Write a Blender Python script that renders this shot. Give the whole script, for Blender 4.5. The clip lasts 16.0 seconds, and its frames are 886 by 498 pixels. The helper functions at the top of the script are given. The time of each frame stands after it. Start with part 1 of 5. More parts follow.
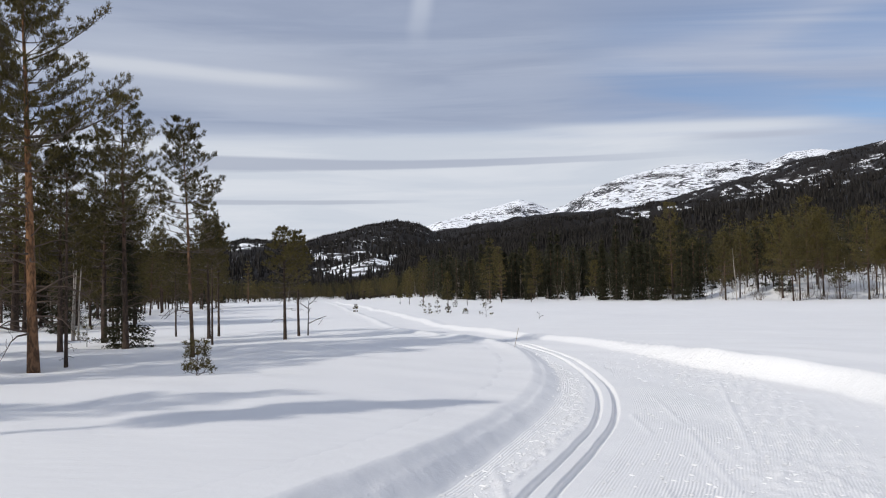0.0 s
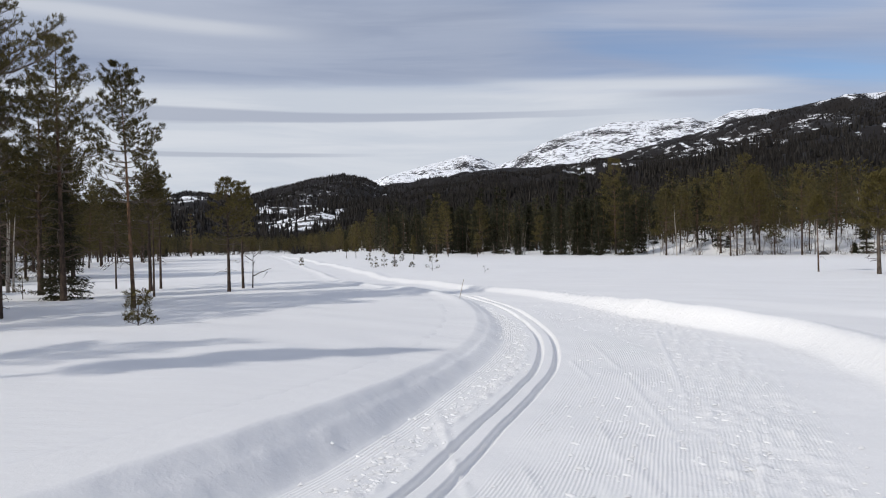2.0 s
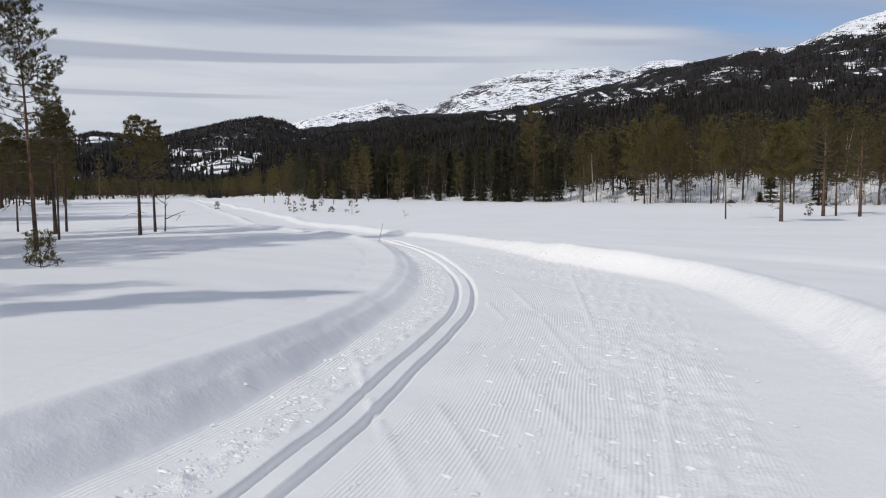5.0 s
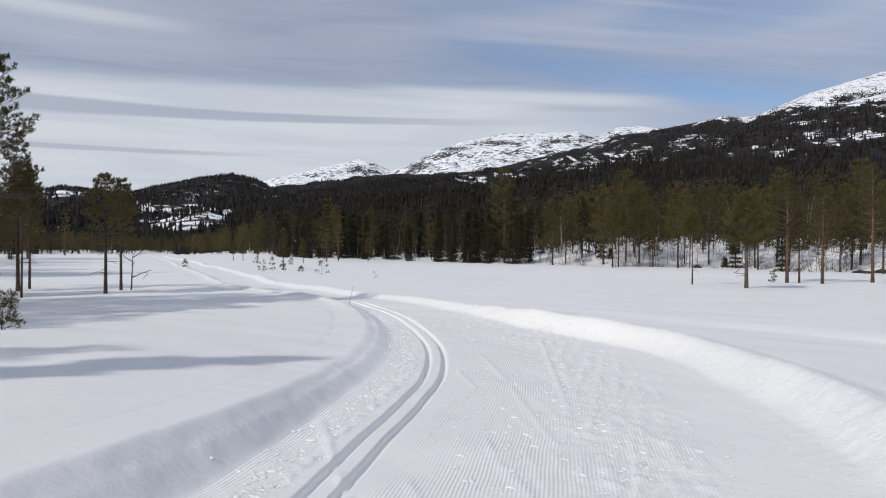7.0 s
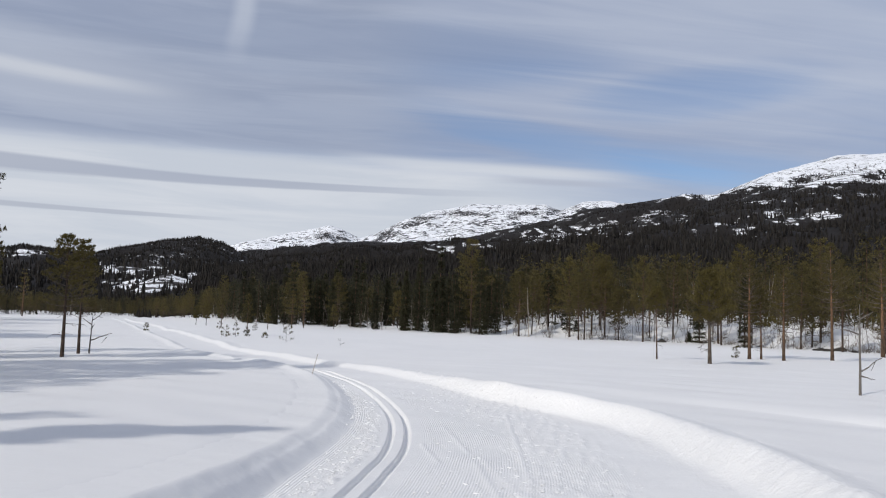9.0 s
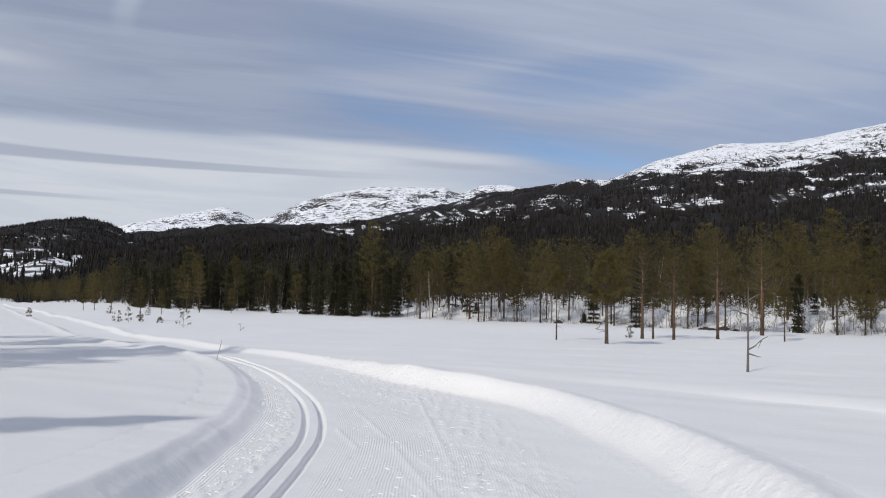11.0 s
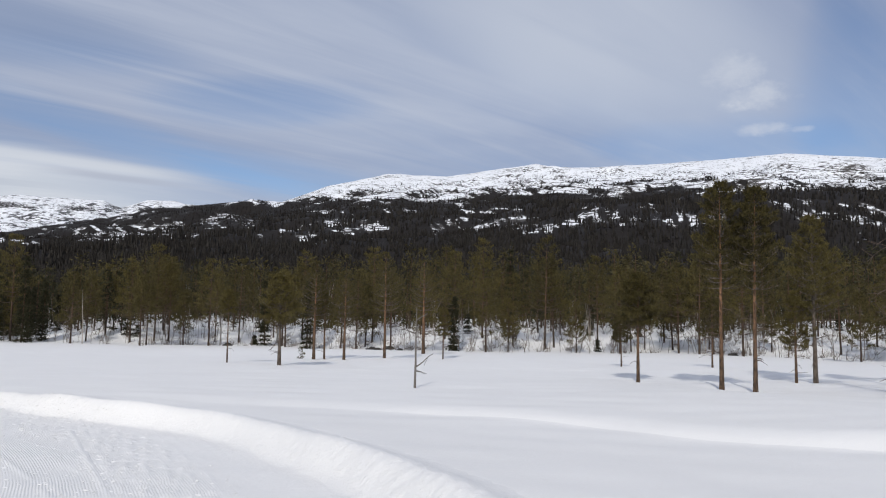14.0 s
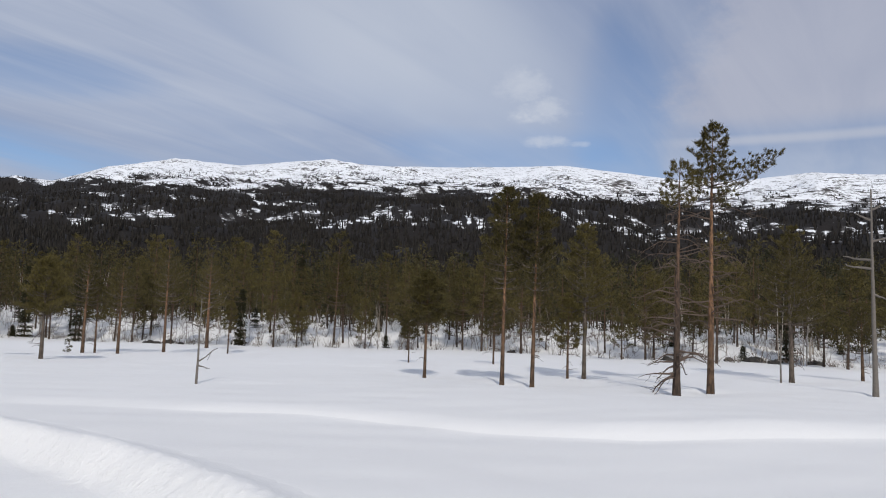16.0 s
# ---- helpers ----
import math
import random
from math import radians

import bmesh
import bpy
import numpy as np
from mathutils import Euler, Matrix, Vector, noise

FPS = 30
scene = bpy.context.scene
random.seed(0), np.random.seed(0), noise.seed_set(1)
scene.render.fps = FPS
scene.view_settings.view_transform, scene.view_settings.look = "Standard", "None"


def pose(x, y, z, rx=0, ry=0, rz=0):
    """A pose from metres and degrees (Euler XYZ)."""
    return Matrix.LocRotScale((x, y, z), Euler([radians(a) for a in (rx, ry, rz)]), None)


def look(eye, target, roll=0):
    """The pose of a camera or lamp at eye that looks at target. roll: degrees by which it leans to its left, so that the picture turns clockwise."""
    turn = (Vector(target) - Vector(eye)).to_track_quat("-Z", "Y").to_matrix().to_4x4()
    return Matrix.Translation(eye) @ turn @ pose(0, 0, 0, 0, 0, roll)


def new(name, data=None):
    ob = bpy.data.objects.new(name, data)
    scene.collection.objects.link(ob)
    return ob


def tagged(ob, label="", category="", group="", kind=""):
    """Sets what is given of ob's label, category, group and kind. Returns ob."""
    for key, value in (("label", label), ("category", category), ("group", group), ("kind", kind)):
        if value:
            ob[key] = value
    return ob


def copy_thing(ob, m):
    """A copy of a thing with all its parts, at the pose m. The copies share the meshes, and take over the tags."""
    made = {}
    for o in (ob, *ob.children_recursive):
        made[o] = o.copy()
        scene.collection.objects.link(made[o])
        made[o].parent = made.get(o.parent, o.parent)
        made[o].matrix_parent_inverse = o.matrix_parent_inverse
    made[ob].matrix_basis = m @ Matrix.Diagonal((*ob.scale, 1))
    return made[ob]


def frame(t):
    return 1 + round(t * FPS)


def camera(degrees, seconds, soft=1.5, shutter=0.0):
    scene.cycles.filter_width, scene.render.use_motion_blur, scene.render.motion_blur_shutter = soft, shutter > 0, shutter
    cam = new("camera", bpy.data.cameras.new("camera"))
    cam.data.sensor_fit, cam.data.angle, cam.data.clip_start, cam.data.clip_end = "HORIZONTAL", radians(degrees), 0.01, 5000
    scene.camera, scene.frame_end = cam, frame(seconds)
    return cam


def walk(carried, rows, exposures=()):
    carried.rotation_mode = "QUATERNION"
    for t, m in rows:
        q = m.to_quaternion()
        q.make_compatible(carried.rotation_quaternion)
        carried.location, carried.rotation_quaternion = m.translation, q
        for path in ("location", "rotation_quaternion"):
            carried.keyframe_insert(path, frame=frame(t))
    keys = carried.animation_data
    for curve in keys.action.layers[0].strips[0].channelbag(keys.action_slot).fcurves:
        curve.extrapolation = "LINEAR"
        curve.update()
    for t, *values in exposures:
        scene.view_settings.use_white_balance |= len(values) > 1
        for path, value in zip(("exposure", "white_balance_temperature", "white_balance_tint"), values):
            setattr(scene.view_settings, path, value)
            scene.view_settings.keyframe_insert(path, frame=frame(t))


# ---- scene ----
cam = camera(58.40, 16.0, soft=1.1)
PATH = [
    (0.0, pose(0.000, -0.000, 1.650, 92.94, 1.30, -0.00)),
    (0.5, pose(0.001, -0.031, 1.654, 93.45, 0.95, -0.94)),
    (1.0, pose(0.005, -0.039, 1.640, 92.86, 0.62, -1.80)),
    (1.5, pose(0.016, -0.049, 1.608, 91.31, 0.79, -2.60)),
    (2.0, pose(0.025, -0.044, 1.579, 89.60, 1.04, -3.83)),
    (2.5, pose(0.026, -0.025, 1.559, 88.10, 1.16, -4.40)),
    (3.0, pose(0.040, 0.003, 1.558, 87.91, 1.76, -3.95)),
    (3.5, pose(0.051, 0.001, 1.554, 88.30, 1.45, -4.25)),
    (4.0, pose(0.073, 0.002, 1.544, 87.42, -0.14, -6.77)),
    (4.2, pose(0.078, 0.002, 1.529, 86.52, -0.44, -8.27)),
    (6.3, pose(0.018, -0.023, 1.533, 85.36, 0.57, -10.03)),
    (6.5, pose(0.019, -0.028, 1.548, 86.26, 0.20, -10.42)),
    (7.0, pose(0.031, -0.011, 1.624, 89.95, -0.47, -11.69)),
    (7.5, pose(0.043, -0.006, 1.657, 93.56, -0.36, -12.82)),
    (8.0, pose(0.036, -0.049, 1.660, 94.84, -0.37, -13.59)),
    (8.5, pose(0.038, -0.056, 1.655, 94.98, -0.74, -13.95)),
    (9.0, pose(0.033, -0.050, 1.650, 94.97, -1.72, -14.09)),
    (9.5, pose(-0.025, -0.028, 1.622, 94.10, -2.51, -16.20)),
    (10.0, pose(-0.131, -0.019, 1.663, 92.96, -2.35, -19.28)),
    (10.2, pose(-0.095, -0.019, 1.663, 93.25, -2.39, -19.92)),
    (12.3, pose(-0.360, 0.170, 1.670, 95.18, 0.35, -22.80)),
    (12.5, pose(-0.360, 0.170, 1.670, 95.84, 0.36, -22.62)),
    (13.0, pose(-0.342, 0.167, 1.666, 96.50, 0.67, -27.64)),
    (13.5, pose(-0.280, 0.233, 1.644, 96.29, 0.41, -37.69)),
    (14.0, pose(-0.188, 0.306, 1.628, 95.93, -0.85, -44.80)),
    (14.5, pose(-0.204, 0.325, 1.595, 95.21, -1.70, -48.48)),
    (15.0, pose(-0.198, 0.375, 1.640, 94.37, -2.12, -53.97)),
    (15.5, pose(-0.125, 0.358, 1.619, 94.77, -2.65, -57.24)),
    (16.0, pose(-0.090, 0.433, 1.618, 95.97, -1.80, -59.88)),
]
walk(cam, PATH, [(0.0, 0.05), (1.0, 0.05), (2.0, 0.0), (3.0, -0.04), (4.2, -0.06), (6.5, -0.10), (7.5, -0.04), (9.0, -0.03), (10.2, -0.09), (12.5, -0.06), (13.0, -0.04), (14.5, -0.02), (16.0, -0.05)])

# ---- light: hazy spring sun from behind on the left, thin streaky cloud ----
SUN_AZ = radians(235.0)      # where the sun stands, clockwise from +y
SUN_EL = radians(33.0)
SUN_POWER = 2.54
SKY_POWER = 0.10
CLOUD_POWER = 1.0

sun = new("sun", bpy.data.lights.new("sun", "SUN"))
sun.data.energy, sun.data.angle, sun.data.color = SUN_POWER, radians(0.9), (1.0, 0.95, 0.88)
to_sun = Vector((math.sin(SUN_AZ) * math.cos(SUN_EL), math.cos(SUN_AZ) * math.cos(SUN_EL), math.sin(SUN_EL)))
sun.matrix_world = look(to_sun * 100, (0, 0, 0))


class Nodes:
    """A node tree with short ways to add and join nodes."""

    def __init__(self, tree):
        self.tree = tree
        tree.nodes.clear()

    def add(self, kind, **values):
        n = self.tree.nodes.new(kind)
        for k, v in values.items():
            if k.startswith("in_"):
                key = k[3:]
                key = int(key) if key.isdigit() else key.replace("_", " ")
                self.put(n.inputs[key], v)
            else:
                self.choose(n, k, v)
        return n

    def choose(self, n, k, v):
        if k == "operation":
            n.operation = v
        elif k == "uv_map":
            n.uv_map = v
        elif k == "attribute_name":
            n.attribute_name = v

    def put(self, socket, v):
        if isinstance(v, bpy.types.NodeSocket):
            self.tree.links.new(v, socket)
        else:
            socket.default_value = v

    def math(self, op, a, b=0.0, c=0.0, clamp=False):
        n = self.tree.nodes.new("ShaderNodeMath")
        n.operation, n.use_clamp = op, clamp
        for s, v in zip(n.inputs, (a, b, c)):
            self.put(s, v)
        return n.outputs[0]

    def noise(self, vector, scale, detail=4.0, rough=0.55, distortion=0.0):
        n = self.add("ShaderNodeTexNoise", in_Scale=scale, in_Detail=detail, in_Roughness=rough, in_Distortion=distortion)
        self.put(n.inputs["Vector"], vector)
        return n.outputs["Fac"]

    def ramp(self, v, lo, hi, a=0.0, b=1.0):
        n = self.tree.nodes.new("ShaderNodeMapRange")
        n.interpolation_type = "SMOOTHSTEP"
        for s, x in zip(n.inputs, (v, lo, hi, a, b)):
            self.put(s, x)
        return n.outputs[0]

    def mix(self, f, a, b):
        n = self.tree.nodes.new("ShaderNodeMix")
        n.data_type = "RGBA"
        for s, v in ((n.inputs[0], f), (n.inputs[6], a), (n.inputs[7], b)):
            if isinstance(v, tuple) and len(v) == 3:
                v = (*v, 1.0)
            self.put(s, v)
        return n.outputs[2]

    def scaled(self, vector, s, turn=(0, 0, 0), move=(0, 0, 0)):
        n = self.add("ShaderNodeMapping")
        self.put(n.inputs["Vector"], vector)
        n.inputs["Scale"].default_value, n.inputs["Rotation"].default_value = s, [radians(a) for a in turn]
        n.inputs["Location"].default_value = move
        return n.outputs[0]


def build_sky():
    w = bpy.data.worlds.new("sky")
    scene.world = w
    w.use_nodes = True
    n = Nodes(w.node_tree)
    sky = n.add("ShaderNodeTexSky")
    sky.sky_type, sky.sun_disc, sky.sun_elevation, sky.sun_rotation = "NISHITA", False, SUN_EL, SUN_AZ
    sky.altitude, sky.air_density, sky.dust_density, sky.ozone_density = 500, 1.0, 0.9, 2.8
    d = n.add("ShaderNodeTexCoord").outputs["Generated"]
    xyz = n.add("ShaderNodeSeparateXYZ", in_0=d)
    x, y, z = xyz.outputs
    az = n.math("DEGREES", n.math("ARCTAN2", x, y))
    el = n.math("DEGREES", n.math("ARCSINE", z))
    # cirrus sheet seen in perspective, combed along one direction
    up = n.math("ADD", n.math("MAXIMUM", z, 0.0), 0.03)
    sheet = n.add("ShaderNodeCombineXYZ", in_0=n.math("DIVIDE", x, up), in_1=n.math("DIVIDE", y, up)).outputs[0]
    long_streaks = n.noise(n.scaled(sheet, (0.16, 1.0, 1), (0, 0, -17)), 1.1, 5.0, 0.55, 0.5)
    fine_streaks = n.noise(n.scaled(sheet, (0.30, 2.4, 1), (0, 0, -14), (3, 1, 0)), 1.5, 6.0, 0.6, 0.7)
    soft = n.noise(n.scaled(sheet, (0.4, 0.5, 1), (0, 0, -17), (7, 2, 0)), 0.9, 4.0, 0.55, 0.4)
    # level streaks of the low western sky
    level = n.noise(n.add("ShaderNodeCombineXYZ", in_0=n.math("MULTIPLY", az, 0.045), in_1=n.math("MULTIPLY", el, 0.55)).outputs[0], 1.0, 5.0, 0.6, 0.5)
    cover = n.math("ADD", n.math("MULTIPLY", long_streaks, 0.5), n.math("ADD", n.math("MULTIPLY", fine_streaks, 0.3), n.math("MULTIPLY", soft, 0.4)))
    cover = n.ramp(cover, 0.30, 0.88, 0.48, 0.95)

    def patch(a, e, ra, re, lean=0.0, rag=0.9):
        """A soft oval in the sky, its rim torn along the streaks."""
        da, de = n.math("SUBTRACT", az, a), n.math("SUBTRACT", el, e)
        de = n.math("SUBTRACT", de, n.math("MULTIPLY", da, lean))
        q = n.math("ADD", n.math("POWER", n.math("DIVIDE", da, ra), 2.0), n.math("POWER", n.math("DIVIDE", de, re), 2.0))
        torn = n.math("ADD", n.math("MULTIPLY", long_streaks, 0.5), n.math("MULTIPLY", fine_streaks, 0.5))
        q = n.math("ADD", q, n.math("MULTIPLY", n.math("SUBTRACT", torn, 0.5), rag * 3))
        return n.ramp(q, 0.0, 1.5, 1.0, 0.0)

    # clear blue lanes between the streaks
    for a, e, ra, re, lean, k in ((21.0, 12.9, 15.0, 1.5, -0.24, 0.37), (31.0, 15.6, 9.0, 1.9, 0.10, 0.34), (33.0, 10.8, 8.0, 1.6, -0.10, 0.26), (72.5, 15.5, 3.4, 7.0, 0.0, 0.36), (9.0, 18.6, 16.0, 2.6, 0.0, 0.30), (63.0, 13.0, 9.0, 1.7, 0.0, 0.26)):
        cover = n.math("SUBTRACT", cover, n.math("MULTIPLY", patch(a, e, ra, re, lean), k), clamp=True)
    tone = n.ramp(n.math("ADD", n.math("MULTIPLY", fine_streaks, 0.3), n.math("MULTIPLY", soft, 0.7)), 0.32, 0.70, 0.0, 1.0)
    cloud = n.mix(tone, (0.325, 0.37, 0.50), (0.51, 0.555, 0.66))
    blue_sky = n.add("ShaderNodeVectorMath", operation="MULTIPLY", in_0=sky.outputs[0], in_1=(SKY_POWER * 0.98, SKY_POWER * 0.96, SKY_POWER * 1.02))
    colour = n.mix(cover, blue_sky.outputs[0], cloud)

    def layer(colour, mask, amount, tint):
        return n.mix(n.math("MULTIPLY", mask, amount), colour, tint)

    def bar(el0, slope, half, az0, az1, soft_ends=6.0, wobble=0.25, sharp=0.35, taper=1.0):
        along = n.math("SUBTRACT", az, az0)
        line = n.math("ADD", n.math("MULTIPLY", along, slope), el0)
        line = n.math("ADD", line, n.math("MULTIPLY", n.math("SUBTRACT", level, 0.5), wobble * 4))
        width = n.ramp(az, az0, az1, half, half * taper)
        across = n.ramp(n.math("DIVIDE", n.math("ABSOLUTE", n.math("SUBTRACT", el, line)), width), sharp, 1.0, 1.0, 0.0)
        ends = n.math("MULTIPLY", n.ramp(az, az0, az0 + soft_ends, 0.0, 1.0), n.ramp(az, az1 - soft_ends, az1, 1.0, 0.0))
        return n.math("MULTIPLY", across, ends)

    # grey-blue cloud deck over the west, its under side level and ragged
    deck = n.math("MULTIPLY", n.ramp(n.math("ADD", el, n.math("MULTIPLY", n.math("SUBTRACT", level, 0.5), 3.2)), 10.9, 12.0, 0.0, 1.0), n.ramp(az, 6.0, 15.0, 1.0, 0.0))
    colour = layer(colour, deck, 0.78, n.mix(n.ramp(level, 0.36, 0.66), (0.30, 0.35, 0.47), (0.395, 0.445, 0.56)))
    colour = layer(colour, patch(-16.0, 15.0, 15.0, 2.4, -0.03, 0.6), 0.60, (0.50, 0.545, 0.645))
    colour = layer(colour, bar(16.7, -0.035, 0.75, -60.0, -3.0, 10.0, 0.25, 0.1), 0.65, (0.63, 0.66, 0.72))
    colour = layer(colour, patch(-4.0, 19.6, 30.0, 1.8, 0.0, 0.8), 0.45, (0.285, 0.34, 0.475))
    colour = layer(colour, patch(4.0, 16.5, 12.0, 5.0, 0.0, 0.8), 0.17, (0.30, 0.355, 0.48))
    # thin bright veil high in the east
    colour = layer(colour, patch(57.0, 21.0, 13.0, 6.0, -0.25, 1.1), 0.50, (0.575, 0.62, 0.71))
    # pale haze low in the north-west, and grey lens-shaped banks in it
    haze = n.math("MULTIPLY", n.ramp(n.math("ADD", el, n.math("MULTIPLY", n.math("SUBTRACT", level, 0.5), 2.6)), 10.2, 12.0, 1.0, 0.0), n.ramp(n.math("ADD", az, n.math("MULTIPLY", el, 1.6)), 30.0, 47.0, 1.0, 0.0))
    colour = layer(colour, haze, 0.92, n.mix(n.ramp(level, 0.33, 0.67), (0.585, 0.63, 0.705), (0.69, 0.72, 0.775)))
    colour = layer(colour, bar(11.4, -0.05, 0.65, 4.0, 30.0, 8.0, 0.15, 0.15), 0.60, (0.69, 0.72, 0.77))
    colour = layer(colour, bar(9.2, -0.002, 1.15, -60.0, 22.0, 20.0, 0.10, 0.55, 0.22), 0.80, (0.385, 0.425, 0.525))
    colour = layer(colour, bar(6.55, -0.003, 0.46, -50.0, 1.0, 9.0, 0.06, 0.45, 0.35), 0.70, (0.42, 0.455, 0.54))
    colour = layer(colour, bar(10.2, -0.05, 0.34, 16.0, 28.0, 5.0, 0.05, 0.2), 0.65, (0.44, 0.475, 0.57))
    # short upright trail of an aeroplane, dissolving
    drift = n.math("ADD", n.math("SUBTRACT", az, -0.9), n.math("ADD", n.math("MULTIPLY", n.math("SUBTRACT", el, 20.0), -0.10), n.math("MULTIPLY", n.math("SUBTRACT", soft, 0.5), 3.0)))
    plume = n.math("MULTIPLY", n.ramp(n.math("ABSOLUTE", drift), 0.15, 1.15, 1.0, 0.0), n.ramp(el, 16.4, 20.5, 0.0, 1.0))
    colour = layer(colour, n.math("MULTIPLY", plume, n.ramp(el, 23.0, 32.0, 1.0, 0.0)), 0.42, (0.60, 0.645, 0.735))

    # small white puffs over the eastern ridge, and the rim of a broad pale cloud
    ragged = n.noise(n.scaled(d, (34, 34, 60)), 1.0, 6.0, 0.65)

    def puff(a, e, ra, re):
        q = n.math("ADD", n.math("POWER", n.math("DIVIDE", n.math("SUBTRACT", az, a), ra), 2.0), n.math("POWER", n.math("DIVIDE", n.math("SUBTRACT", el, e), re), 2.0))
        q = n.math("ADD", q, n.math("MULTIPLY", n.math("SUBTRACT", ragged, 0.5), 4.4))
        return n.ramp(q, -0.6, 1.7, 1.0, 0.0)

    white = (0.66, 0.695, 0.765)
    for a, e, ra, re, k in ((65.3, 17.6, 1.8, 1.2, 0.42), (66.6, 16.0, 2.2, 0.9, 0.52), (65.2, 15.4, 1.0, 0.4, 0.4), (67.0, 13.8, 1.5, 0.42, 0.50), (69.4, 13.6, 0.7, 0.2, 0.35)):
        colour = layer(colour, puff(a, e, ra, re), k, white)
    rim = n.math("ADD", n.math("ADD", az, n.math("MULTIPLY", n.math("SUBTRACT", ragged, 0.5), 5.0)), n.math("MULTIPLY", n.math("ABSOLUTE", n.math("SUBTRACT", el, 16.0)), -0.5))
    broad = n.math("MULTIPLY", n.ramp(rim, 74.0, 78.5), n.ramp(el, 13.6, 15.4, 0.0, 1.0))
    colour = layer(colour, broad, 0.70, n.mix(tone, (0.43, 0.45, 0.545), (0.53, 0.54, 0.62)))
    colour = layer(colour, bar(13.5, 0.0, 0.5, 74.0, 110.0, 5.0, 0.05, 0.1), 0.5, (0.56, 0.58, 0.65))
    bg = n.add("ShaderNodeBackground", in_Color=colour, in_Strength=CLOUD_POWER)
    n.add("ShaderNodeOutputWorld", in_Surface=bg.outputs[0])


build_sky()


# ---- materials ----
def material(name):
    m = bpy.data.materials.new(name)
    m.use_nodes = True
    n = Nodes(m.node_tree)
    out = n.add("ShaderNodeOutputMaterial")
    b = n.add("ShaderNodeBsdfPrincipled")
    n.tree.links.new(b.outputs[0], out.inputs[0])
    return m, n, b, out


def bump(n, b, height, strength, distance):
    k = n.add("ShaderNodeBump", in_Height=height, in_Strength=strength, in_Distance=distance)
    n.put(b.inputs["Normal"], k.outputs[0])
    return k


def snow_field():
    m, n, b, _ = material("snow")
    p = n.add("ShaderNodeNewGeometry").outputs["Position"]
    broad = n.noise(p, 0.35, 4.0)
    grain = n.noise(p, 60.0, 3.0, 0.7)
    crust = n.noise(n.scaled(p, (1.0, 2.6, 1.0), (0, 0, 35)), 2.2, 5.0, 0.6)
    n.put(b.inputs["Base Color"], n.mix(broad, (0.83, 0.826, 0.815), (0.89, 0.885, 0.872)))
    n.put(b.inputs["Roughness"], n.ramp(grain, 0.3, 0.7, 0.5, 0.75))
    b.inputs["Specular IOR Level"].default_value = 0.25
    h = n.math("MULTIPLY", n.math("ADD", n.math("MULTIPLY", grain, 0.12), crust), 0.0088)
    # the crisp foot of the old wind ledge
    side = n.math("ADD", n.add("ShaderNodeAttribute", attribute_name="ledge").outputs["Fac"], n.math("MULTIPLY", n.math("SUBTRACT", broad, 0.5), 0.15))
    fades = n.ramp(n.add("ShaderNodeSeparateXYZ", in_0=p).outputs[1], 14.0, 9.0, 0.15, 1.0)
    c = n.math("SUBTRACT", 1.0, n.math("DIVIDE", side, -0.42, clamp=True))
    h = n.math("ADD", h, n.math("MULTIPLY", n.math("SUBTRACT", 1.0, n.math("MULTIPLY", c, c)), n.math("MULTIPLY", fades, 0.034)))
    bump(n, b, h, 1.0, 1.0)
    return m


